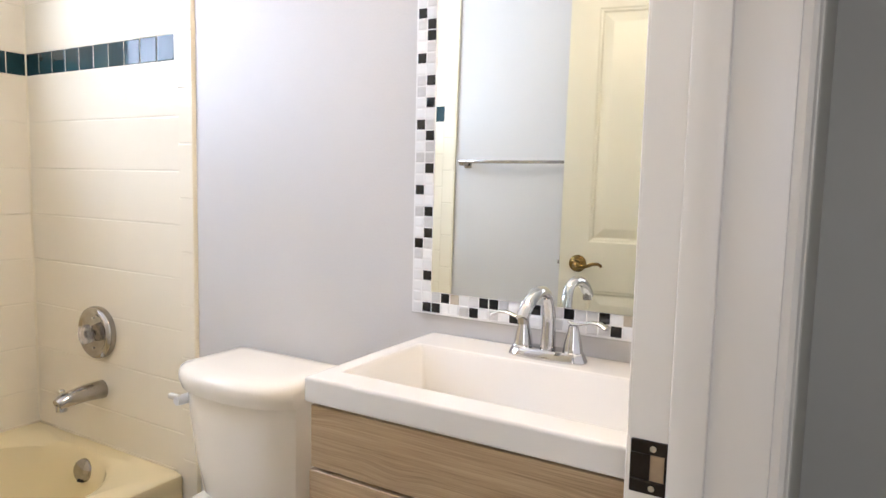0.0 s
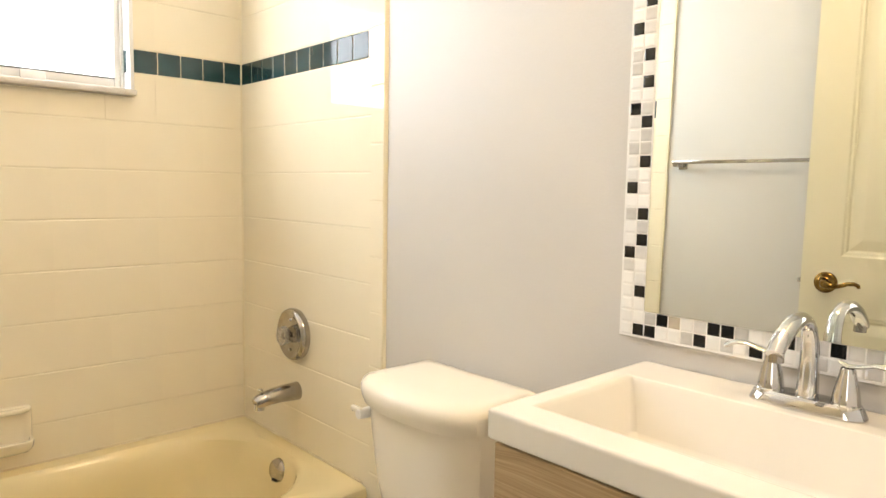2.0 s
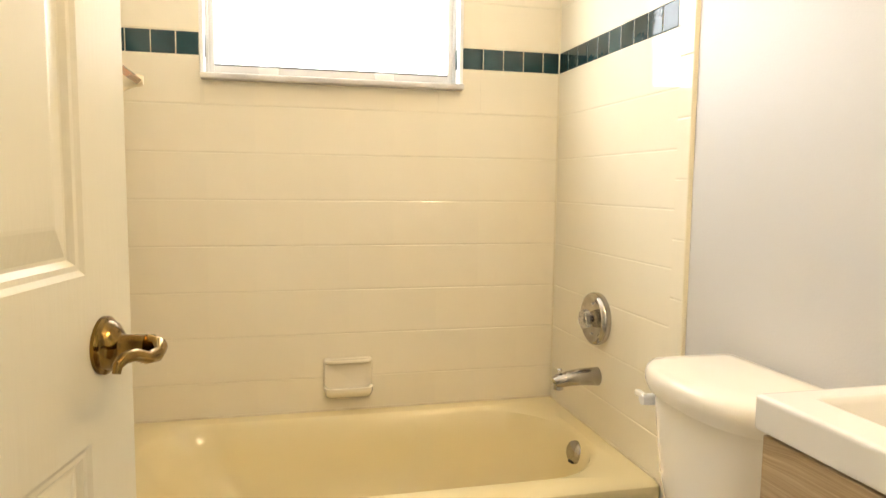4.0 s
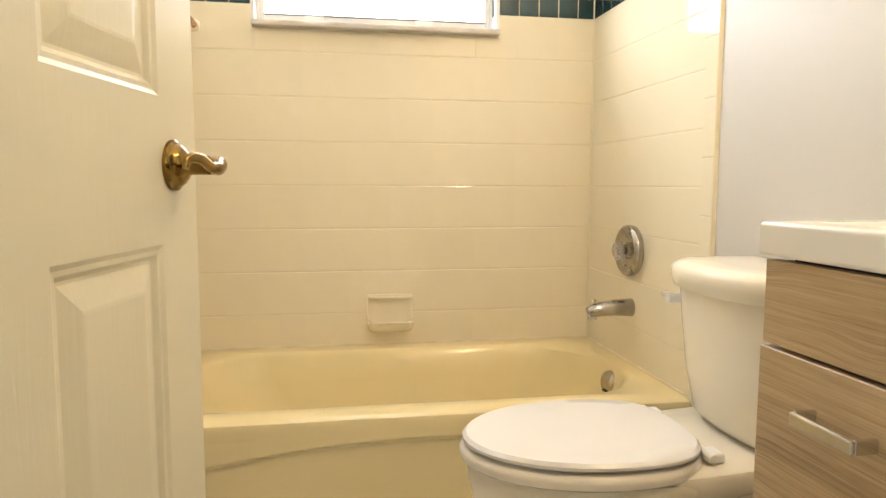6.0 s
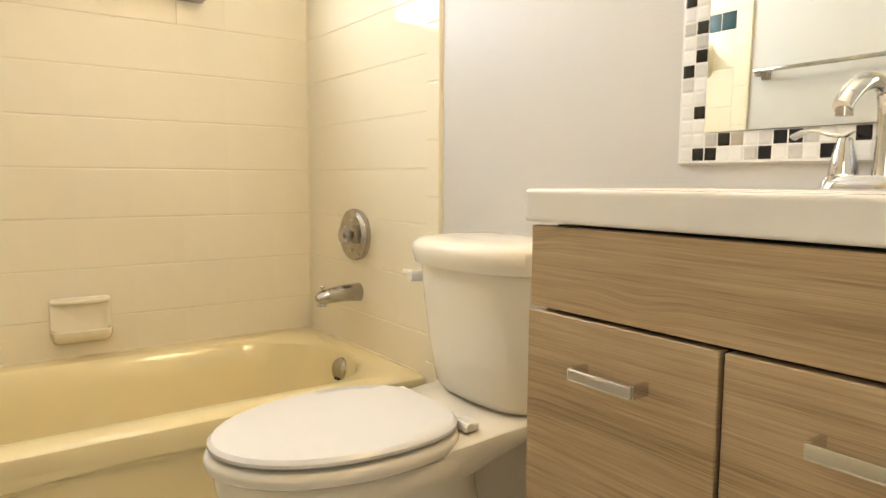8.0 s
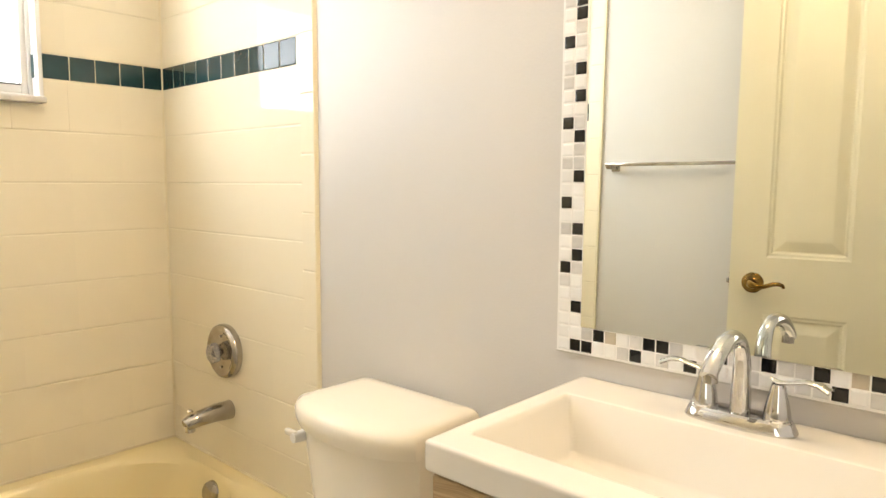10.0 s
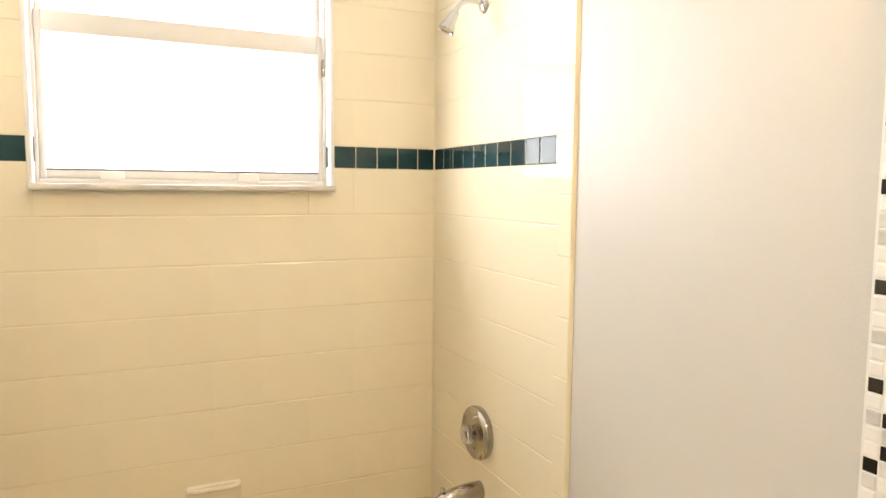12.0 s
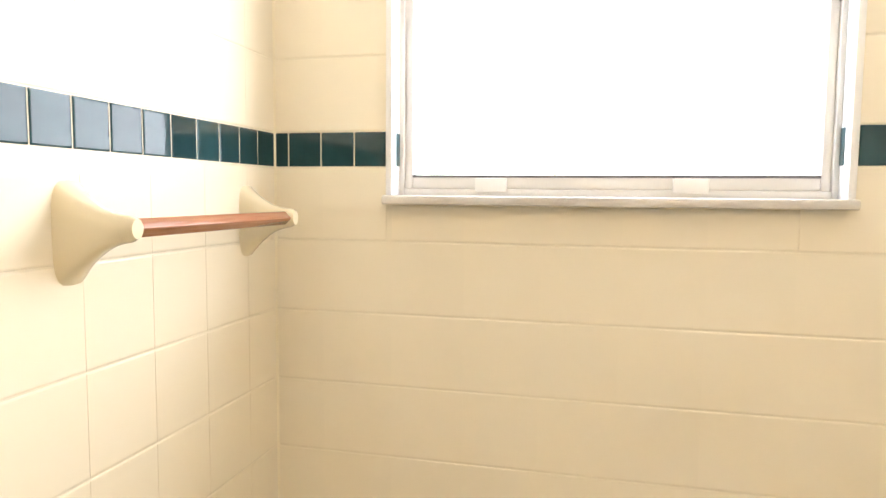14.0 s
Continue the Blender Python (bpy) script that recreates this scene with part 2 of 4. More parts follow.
def sweep(points, radii, n=14, bm=None, squash=(1, 1)):
    """A tube along points; radii: one for each point."""
    pts = [Vector(p) for p in points]
    rings, up = [], None
    for i, p in enumerate(pts):
        t = (pts[min(i + 1, len(pts) - 1)] - pts[max(i - 1, 0)]).normalized()
        if up is None:
            up = t.orthogonal().normalized() if abs(t.z) > 0.9 else Vector((0, 0, 1))
        side = t.cross(up).normalized()
        up = side.cross(t).normalized()
        rings.append([p + radii[i] * (squash[0] * math.cos(a) * side + squash[1] * math.sin(a) * up)
                      for a in (2 * math.pi * k / n for k in range(n))])
    return loft(rings, bm=bm)


def bezier(p0, p1, p2, p3, n):
    p0, p1, p2, p3 = map(Vector, (p0, p1, p2, p3))
    return [(1 - t) ** 3 * p0 + 3 * (1 - t) ** 2 * t * p1 + 3 * (1 - t) * t * t * p2 + t ** 3 * p3 for t in (i / (n - 1) for i in range(n))]


def round_rect(x0, x1, y0, y1, r, z, n=6):
    """Rounded rectangle ring at height z, r for each corner or one for all: order SW SE NE NW."""
    rs = r if isinstance(r, (tuple, list)) else (r,) * 4
    out = []
    for (cx, cy, a0), q in zip(((x0 + rs[0], y0 + rs[0], 180), (x1 - rs[1], y0 + rs[1], 270), (x1 - rs[2], y1 - rs[2], 0), (x0 + rs[3], y1 - rs[3], 90)), rs):
        for i in range(n + 1):
            a = radians(a0 + 90 * i / n)
            out.append(Vector((cx + q * math.cos(a), cy + q * math.sin(a), z)))
    return out


def shift(bm, v):
    bmesh.ops.translate(bm, vec=v, verts=bm.verts)
    return bm


# ---- the room's shell ----
N_FACE, S_FACE, W_FACE, E_FACE, TOP = 1.53, -0.022, -0.0016, 2.280, 2.44
S_TILE = -0.0136                                    # bed of the tiles beside the tub
WY0, WY1, WZ0, WZ1 = 0.250, 1.145, 1.489, 2.31      # window opening
DY0, DY1, DTOP = 0.127, 0.936, 2.05                 # door opening
E_BACK = 2.410

TILE_TOP = 2.242
for_wall = ((-0.21, -0.010, -0.13, 1.65, 0, TOP), (W_FACE - 0.0084, W_FACE, S_FACE, N_FACE, 0, TILE_TOP))


def holed(x0, x1, y0, y1, z0, z1):
    """Boxes of a wall slab round the window opening."""
    bm = box(x0, x1, y0, y1, z0, WZ0)
    if z1 > WZ1:
        add_box(bm, x0, x1, y0, y1, WZ1, z1)
    add_box(bm, x0, x1, y0, WY0, WZ0, min(WZ1, z1))
    add_box(bm, x0, x1, WY1, y1, WZ0, min(WZ1, z1))
    return bm


wall_west = structure("wall_west", holed(*for_wall[0]), M_WALL, "tub wall covered in glossy almond tiles with a dark green band", "wall")
structure("tile_bed_west", holed(*for_wall[1]), M_GROUT, "pale grout between the almond tiles", "wall")
wall_north = structure("wall_north", box(W_FACE, E_BACK, N_FACE, 1.65, 0, TOP), M_WALL, "white painted wall, tiled in almond beside the tub", "wall")
wall_south = structure("wall_south", box(W_FACE, E_BACK, -0.13, S_FACE, 0, TOP), M_WALL, "white painted wall, tiled in almond beside the tub", "wall")
bm = box(E_FACE, E_BACK, DY1 + 0.02, N_FACE, 0, TOP)
add_box(bm, E_FACE, E_BACK, S_FACE, DY1 + 0.02, DTOP + 0.02, TOP)
add_box(bm, E_FACE, E_BACK, S_FACE, DY0 - 0.02, 0, DTOP + 0.02)
wall_east = structure("wall_east", bm, M_WALL, "white painted wall with the doorway", "wall")
structure("ceiling", box(-0.21, 3.8, -1.1, 2.8, TOP, TOP + 0.1), M_CEIL, "plain white ceiling", "ceiling")
floor = structure("floor", box(-0.21, 3.8, -1.1, 2.8, -0.1, -0.006), M_GROUT, "beige tiled floor", "floor")
# hall outside the door
structure("wall_hall_east", box(3.68, 3.8, -1.1, 2.8, 0, TOP), M_HALL, "pale grey hall wall", "wall")
structure("wall_hall_north", box(E_BACK, 3.68, 2.68, 2.8, 0, TOP), M_HALL, "pale grey hall wall", "wall")
# south hall wall, its window opening added for the fill lamp
bm = box(E_BACK, 2.64, -1.1, -0.98, 0, TOP)
add_box(bm, 3.46, 3.68, -1.1, -0.98, 0, TOP)
add_box(bm, 2.64, 3.46, -1.1, -0.98, 0, 0.94)
add_box(bm, 2.64, 3.46, -1.1, -0.98, 2.06, TOP)
structure("wall_hall_south", bm, M_HALL, "pale grey hall wall with an added, unseen window opening", "wall")
bm = box(E_BACK - 0.12, E_BACK, -1.1, -0.13, 0, TOP)
add_box(bm, E_BACK - 0.12, E_BACK, 1.65, 2.68, 0, TOP)
structure("wall_hall_west", bm, M_HALL, "pale grey hall wall", "wall")
# hall face of the doorway wall
bm = box(E_BACK, E_BACK + 0.004, -0.13, DY0 - 0.02, 0, TOP)
add_box(bm, E_BACK, E_BACK + 0.004, DY1 + 0.02, 1.65, 0, TOP)
add_box(bm, E_BACK, E_BACK + 0.004, DY0 - 0.02, DY1 + 0.02, DTOP + 0.02, TOP)
structure("wall_hall_facing", bm, M_HALL, "pale grey hall paint round the doorway", "wall")

structure("tile_bed_north", box(W_FACE, 0.850, 1.5216, N_FACE, 0, TILE_TOP), M_GROUT, "pale grout between the almond tiles", "wall")
structure("tile_bed_south", box(W_FACE, 0.782, S_FACE, S_TILE, 0, TILE_TOP), M_GROUT, "pale grout between the almond tiles", "wall")

for nm, ys in (("north", (1.5205, 1.5158)), ("south", (S_TILE + 0.0011, S_TILE + 0.0058))):
    bm = loft([[(-0.001, ys[0], z), (0.0048, ys[0], z), (-0.001, ys[1], z)] for z in (0.345, TILE_TOP)])
    structure("corner_caulk_" + nm, bm, M_CAULK, "thin cream caulk line where the tiled walls meet", "trim")

# baseboards
bm = box(0.885, 1.70, 1.516, N_FACE, 0, 0.085, bevel=0.004)
structure("baseboard_north", bm, M_TRIM, "white painted baseboard behind the toilet", "baseboard")
bm = box(0.885, E_FACE, S_FACE, S_FACE + 0.014, 0, 0.085, bevel=0.004)
structure("baseboard_south", bm, M_TRIM, "white painted baseboard", "baseboard")
structure("tile_edge_trim_north", loft([[(0.850, 1.5200, z), (0.8525, 1.5204, z), (0.8555, 1.5230, z), (0.8585, 1.5285, z), (0.8590, 1.5305, z), (0.850, 1.5305, z)] for z in (0.0, TILE_TOP)]), M_CAULK, "cream edge strip beside the bullnose tiles", "trim")
structure("tile_edge_trim_south", box(0.782, 0.791, S_FACE, S_TILE + 0.0026, 0, TILE_TOP, bevel=0.003), M_CAULK, "cream edge strip beside the bullnose tiles", "trim")

# ---- doorway: jambs, stops, casings ----
frame_t = thing("door_frame", "white painted door frame with moulded casing", "door frame", kind="structure")


def casing_ring(u, w):
    """Section of a moulded casing: u across from the opening, w out from the wall."""
    return [(0.0, 0.0), (0.0, 0.010), (0.006, 0.015), (0.020, 0.017), (0.026, 0.013), (0.034, 0.018), (0.052, 0.019), (0.060, 0.012), (0.060, 0.0)]


def casing(side_y, out_x, sgn_y, sgn_x, z1):
    rings = []
    for z in (0.0, z1):
        rings.append([(out_x + sgn_x * w * (0.5 if sgn_x < 0 else 1.0), side_y + sgn_y * u, z) for u, w in casing_ring(0, 0)])
    return loft(rings)


def casing_head(out_x, sgn_x, y0, y1, z0):
    rings = []
    for y in (y0, y1):
        rings.append([(out_x + sgn_x * w * (0.5 if sgn_x < 0 else 1.0), y, z0 + u) for u, w in casing_ring(0, 0)])
    return loft(rings)


part("jamb", box(E_FACE - 0.002, E_BACK + 0.006, DY1, DY1 + 0.019, 0, DTOP, bevel=0.002), M_TRIM, frame_t)
part("jamb", box(E_FACE - 0.002, E_BACK + 0.006, DY0 - 0.019, DY0, 0, DTOP, bevel=0.002), M_TRIM, frame_t)
part("head_jamb", box(E_FACE - 0.002, E_BACK + 0.006, DY0 - 0.019, DY1 + 0.019, DTOP, DTOP + 0.019, bevel=0.002), M_TRIM, frame_t)
part("door_stop", box(E_FACE + 0.041, E_FACE + 0.078, DY1 - 0.012, DY1 + 0.001, 0, DTOP, bevel=0.003), M_TRIM, frame_t)
part("door_stop", box(E_FACE + 0.041, E_FACE + 0.078, DY0 - 0.001, DY0 + 0.012, 0, DTOP, bevel=0.003), M_TRIM, frame_t)
part("door_stop", box(E_FACE + 0.041, E_FACE + 0.078, DY0 + 0.012, DY1 - 0.012, DTOP - 0.012, DTOP + 0.001, bevel=0.003), M_TRIM, frame_t)
for sx, ox in ((-1, E_FACE), (1, E_BACK + 0.004)):
    part("casing", casing(DY1 + 0.006, ox, 1, sx, DTOP + 0.066), M_TRIM, frame_t, smooth=False)
    part("casing", casing(DY0 - 0.006, ox, -1, sx, DTOP + 0.066), M_TRIM, frame_t, smooth=False)
    part("head_casing", casing_head(ox, sx, DY0 - 0.006, DY1 + 0.006, DTOP + 0.006), M_TRIM, frame_t, smooth=False)
# strike plate let into the jamb
bm = bmesh.new()
SX0, SX1, SZ0, SZ1 = E_FACE + 0.001, E_FACE + 0.040, 0.890, 0.949
for a in ((SX0, SX1, 0.934, SZ1), (SX0, SX1, SZ0, 0.905), (SX0, SX0 + 0.021, 0.905, 0.934), (SX1 - 0.003, SX1, 0.905, 0.934)):
    add_box(bm, a[0], a[1], DY1 - 0.0025, DY1 + 0.001, a[2], a[3], bevel=0.0007, seg=1)
strike = part("strike_plate", bm, M_BRONZE, frame_t, "dark bronze strike plate")
part("latch_pocket", box(SX0 + 0.021, SX1 - 0.003, DY1 - 0.0008, DY1 + 0.0005, 0.905, 0.934), M_BARE, strike)
for z in (0.8975, 0.9415):
    part("screw", lathe([(0.0035, -0.0036), (0.0035, -0.0022)], "y", (SX0 + 0.024, DY1, z), 12), M_NICKEL, strike)

# ---- window ----
win = thing("window_1", "white single-hung window over the tub, bright daylight outside", "window", kind="structure")
XF0, XF1 = -0.140, -0.050
bm = box(XF0, XF1, WY0, WY0 + 0.022, WZ0, WZ1, bevel=0.002)
add_box(bm, XF0, XF1, WY1 - 0.022, WY1, WZ0, WZ1, bevel=0.002)
add_box(bm, XF0, XF1, WY0 + 0.022, WY1 - 0.022, WZ1 - 0.022, WZ1, bevel=0.002)
add_box(bm, XF0, XF1, WY0 + 0.022, WY1 - 0.022, WZ0, WZ0 + 0.016, bevel=0.002)
part("window_frame", bm, M_FRAME, win)


def sash(name, x0, x1, z0, z1, rail, top, stile):
    y0, y1 = WY0 + 0.022, WY1 - 0.022
    bm = box(x0, x1, y0, y0 + stile, z0, z1, bevel=0.003)
    add_box(bm, x0, x1, y1 - stile, y1, z0, z1, bevel=0.003)
    add_box(bm, x0, x1, y0 + stile, y1 - stile, z0, z0 + rail, bevel=0.003)
    add_box(bm, x0, x1, y0 + stile, y1 - stile, z1 - top, z1, bevel=0.003)
    s = part(name, bm, M_FRAME, win)
    g = part("pane", box((x0 + x1) / 2 - 0.002, (x0 + x1) / 2 + 0.002, y0 + stile, y1 - stile, z0 + rail, z1 - top), M_GLASS, s, smooth=False)
    g.visible_shadow = False
    return s


low = sash("lower_sash", -0.088, -0.060, WZ0 + 0.016, 1.996, 0.028, 0.063, 0.018)
sash("upper_sash", -0.128, -0.100, 1.945, WZ1 - 0.022, 0.040, 0.028, 0.018)
for y in (0.466, 0.869):
    part("sash_latch", box(-0.060, -0.046, y - 0.034, y + 0.034, WZ0 + 0.010, WZ0 + 0.0395, bevel=0.002), M_PLASTIC, low, "white plastic lift latch")
part("glazing_gasket", box(-0.0605, -0.0585, WY0 + 0.04, WY1 - 0.04, WZ0 + 0.0405, WZ0 + 0.0465), M_GASKET, low)
part("tilt_latch", box(-0.066, -0.050, WY1 - 0.026, WY1 - 0.014, 1.86, 1.92, bevel=0.002), M_DULL, low)
part("window_sill", box(-0.060, 0.046, WY0 + 0.002, WY1 - 0.003, WZ0 - 0.0175, WZ0 + 0.001, bevel=0.004), M_MARBLE, win, "grey-veined marble sill")
for y0, y1 in ((WY0 - 0.002, WY0 + 0.012), (WY1 - 0.012, WY1 + 0.002)):
    part("reveal_lining", box(-0.052, 0.004, y0, y1, WZ0, WZ1, bevel=0.002), M_REVEAL, win)
part("reveal_lining", box(-0.052, 0.004, WY0, WY1, WZ1 - 0.006, WZ1 + 0.004, bevel=0.002), M_REVEAL, win)
for y0, y1 in ((WY0 + 0.010, WY0 + 0.0135), (WY1 - 0.0135, WY1 - 0.010)):
    part("reveal_tile", box(-0.050, -0.026, y0, y1, 1.553, 1.624, bevel=0.001, seg=1), M_GREEN, win, "sliver of dark green tile")
# dirt along the back of the sill
for y0, y1 in ((0.545, 0.655), (0.690, 0.735), (0.955, 1.065)):
    n = 9
    line = [(-0.0585 + 0.0015 * math.sin(7 * k), y0 + (y1 - y0) * k / (n - 1), WZ0 + 0.0015) for k in range(n)]
    part("dirt_line", sweep(line, [0.0009 + 0.0012 * abs(math.sin(2.3 * k + y0 * 40)) for k in range(n)], 6), M_DIRT, win, "brown dirt along the sill")
# hall window: unseen, added as an opening for the hall's fill lamp
hw = thing("added_hall_window", "plain white hall window frame, unseen, added round the fill lamp", "window", kind="structure")
bm = box(2.64, 2.68, -1.06, -1.0, 0.94, 2.06, bevel=0.003)
add_box(bm, 3.42, 3.46, -1.06, -1.0, 0.94, 2.06, bevel=0.003)
add_box(bm, 2.68, 3.42, -1.06, -1.0, 0.94, 0.98, bevel=0.003)
add_box(bm, 2.68, 3.42, -1.06, -1.0, 2.02, 2.06, bevel=0.003)
part("window_frame", bm, M_FRAME, hw)
# ground outside
bm = bmesh.new()
bmesh.ops.create_grid(bm, x_segments=8, y_segments=8, size=400)
shift(bm, (0, 0, -0.25))
tagged(new("ground", finish(bm, "ground", material("lawn", (0.10, 0.13, 0.05), 0.9, vary=0.4, vary_scale=0.3, grain=0.2))), "plain grass outside the windows", "ground", kind="structure")

# ---- bathtub ----
tub = thing("bathtub", "glossy bone-yellow enamel bathtub with a recessed apron", "bathtub")
RIM = 0.316
TX0, TX1, TY0, TY1 = -0.002, 0.792, -0.008, 1.518
NR = 8
rings = [
    round_rect(TX0, TX1 - 0.004, TY0, TY1, 0.004, RIM - 0.050, NR),
    round_rect(TX0, TX1, TY0, TY1, 0.004, RIM - 0.022, NR),
    round_rect(TX0, TX1 - 0.005, TY0, TY1, 0.004, RIM - 0.007, NR),
    round_rect(TX0 + 0.004, TX1 - 0.018, TY0 + 0.003, TY1 - 0.003, 0.008, RIM + 0.001, NR),
    round_rect(0.020, 0.720, 0.030, 1.495, 0.10, RIM, NR),
    round_rect(0.046, 0.690, 0.060, 1.470, (0.20, 0.20, 0.24, 0.24), RIM - 0.004, NR),
    round_rect(0.060, 0.675, 0.078, 1.458, (0.20, 0.20, 0.25, 0.25), RIM - 0.020, NR),
    round_rect(0.080, 0.655, 0.130, 1.440, (0.19, 0.19, 0.24, 0.24), RIM - 0.110, NR),
    round_rect(0.105, 0.630, 0.230, 1.415, (0.17, 0.17, 0.22, 0.22), RIM - 0.240, NR),
    round_rect(0.150, 0.590, 0.310, 1.370, (0.14, 0.14, 0.18, 0.18), RIM - 0.300, NR),
]
part("basin", loft(rings, cap0=False), M_TUB, tub)
# apron: a grid whose middle is set back under an arched upper edge
bm = bmesh.new()
NY, NZ = 90, 44
vs = []
for j in range(NZ + 1):
    z = (RIM - 0.050) * j / NZ
    row = []
    for i in range(NY + 1):
        y = TY0 + (TY1 - TY0) * i / NY
        u = (y - 0.76) / 0.66
        edge = 0.254 - 0.065 * min(1.1, abs(u)) ** 2
        s = max(0.0, min(1.0, (edge - z) / 0.016)) * max(0.0, min(1.0, (0.70 - abs(y - 0.76)) / 0.02)) * max(0.0, min(1.0, (z - 0.03) / 0.016))
        s = s * s * (3 - 2 * s)
        row.append(bm.verts.new((TX1 - 0.004 - 0.018 * s, y, z)))
    vs.append(row)
for a, b in zip(vs, vs[1:]):
    for i in range(NY):
        bm.faces.new((a[i], a[i + 1], b[i + 1], b[i]))
part("apron", bm, M_TUB, tub)
bm = lathe([(0.0, -0.026), (0.030, -0.025), (0.037, -0.020), (0.039, -0.012), (0.039, 0.014), (0.0, 0.014)], "y", (0, 0, 0), 28, cap=False)
ov = part("overflow_plate", bm, M_DULL, tub, "chrome overflow plate with dark reflections put into its colour")
ov.matrix_local = pose(0.388, 1.460, 0.250, -12, 0, 14)
# solid black block, painted shade of the overflow's opening
part("overflow_slot_shade", box(-0.012, 0.012, -0.027, -0.008, -0.036, -0.027, bevel=0.002), M_DARK, ov)
part("drain", lathe([(0.0, 0.006), (0.028, 0.006), (0.034, 0.0), (0.0, 0.0)], "z", (0.37, 1.24, RIM - 0.300), 24, cap=False), M_DULL, tub, "chrome drain")

bm = sweep([(0.002, 0.02, RIM + 0.002), (0.002, 0.4, RIM + 0.002), (0.002, 0.8, RIM + 0.002), (0.002, 1.15, RIM + 0.002), (0.002, 1.515, RIM + 0.002)], [0.004, 0.0045, 0.0038, 0.0045, 0.004], 8)
sweep([(0.004, 1.519, RIM + 0.002), (0.4, 1.519, RIM + 0.002), (0.76, 1.519, RIM + 0.002)], [0.004, 0.0042, 0.004], 8, bm=bm)
part("caulk_bead", bm, M_SEAL, tub, "cream caulk with a few dark stains")

# ---- shower fittings on the tiled wall ----
valve = thing("shower_valve", "round chrome shower valve with a clear knob on almond tiles", "shower valve")
VX, VZ = 0.389, 0.702
plate = part("escutcheon", lathe([(0.0835, 0.002), (0.0865, -0.006), (0.0865, -0.018), (0.083, -0.027), (0.077, -0.031), (0.071, -0.030), (0.066, -0.026), (0.056, -0.025), (0.030, -0.029), (0.0, -0.030)], "y", (VX, 1.520, VZ), 48, cap=False), M_DULL, valve)
for s in (-1, 1):
    part("screw", lathe([(0.004, -0.030), (0.004, -0.024)], "y", (VX, 1.520, VZ + s * 0.050), 10), M_CHROME, plate)
part("stem", lathe([(0.012, -0.028), (0.012, -0.037), (0.010, -0.040)], "y", (VX, 1.520, VZ), 20), M_BRONZE, valve, "dark valve stem")
bm = bmesh.new()
rings = []
for r, d in ((0.022, -0.036), (0.029, -0.040), (0.031, -0.052), (0.028, -0.062), (0.018, -0.066)):
    rings.append([(VX + r * (1 + 0.06 * math.cos(8 * t)) * math.cos(t), 1.520 + d, VZ + r * (1 + 0.06 * math.cos(8 * t)) * math.sin(t)) for t in (2 * math.pi * i / 48 for i in range(48))])
part("knob", loft(rings), M_ACRYLIC, valve, "fluted clear acrylic knob")

spout = thing("tub_spout", "chrome tub spout with a diverter knob on almond tiles", "tub spout")
SPX, SPZ = 0.390, 0.508
pts = [(SPX, 1.521, SPZ), (SPX, 1.505, SPZ), (SPX, 1.46, SPZ + 0.001), (SPX, 1.415, SPZ - 0.003), (SPX, 1.385, SPZ - 0.008), (SPX, 1.368, SPZ - 0.015)]
part("body", sweep(pts, [0.031, 0.030, 0.0275, 0.025, 0.0235, 0.019], 20), M_DULL, spout)
part("outlet", lathe([(0.016, 0.020), (0.017, 0.0), (0.013, 0.0), (0.012, 0.012)], "z", (SPX, 1.382, SPZ - 0.036), 18, cap=False), M_CHROME, spout)
part("diverter_knob", lathe([(0.003, 0.0), (0.003, 0.014), (0.008, 0.016), (0.009, 0.021), (0.006, 0.024)], "z", (SPX, 1.385, SPZ + 0.008), 14), M_CHROME, spout)

shower = thing("wall_shower", "small chrome shower head on a bent arm over the tub", "shower")
part("wall_flange", lathe([(0.030, 0.004), (0.030, -0.002), (0.024, -0.010), (0.012, -0.016), (0.010, -0.016)], "y", (0.375, 1.520, 2.050), 24), M_CHROME, shower)
arm = bezier((0.375, 1.515, 2.050), (0.374, 1.46, 2.060), (0.372, 1.44, 2.050), (0.370, 1.424, 2.018), 12)
part("arm", sweep(arm, [0.0085] * 12, 12), M_CHROME, shower)
m = look((0.370, 1.421, 2.012), (0.368, 1.388, 1.950))
bm = lathe([(0.010, 0.006), (0.014, 0.0), (0.014, -0.010), (0.016, -0.016), (0.017, -0.030), (0.026, -0.055), (0.027, -0.062), (0.023, -0.063), (0.020, -0.058), (0.0, -0.058)], "z", (0, 0, 0), 24, cap=False)
bmesh.ops.transform(bm, matrix=m, verts=bm.verts)
part("head", bm, M_CHROME, shower)

# ---- soap dish and ceramic towel bar ----
soap = thing("soap_dish", "almond ceramic soap dish set into the tub wall", "soap dish")
SY0, SY1, SZ0, SZ1 = 0.646, 0.820, 0.366, 0.510


def dish_ring(x, inset, r_low):
    """Outline of the dish's back at depth x: small upper corners, large lower ones."""
    flat = round_rect(SY0 + inset, SY1 - inset, SZ0 + 0.010 + inset, SZ1 - inset, (r_low, r_low, 0.010, 0.010), 0, 6)
    return [(x, p.x, p.y) for p in flat]


part("back_plate", loft([dish_ring(-0.003, 0.0, 0.030), dish_ring(0.006, 0.0, 0.030), dish_ring(0.011, 0.003, 0.028), dish_ring(0.012, 0.010, 0.024), dish_ring(0.009, 0.020, 0.018)]), M_TILE, soap)
rings = []
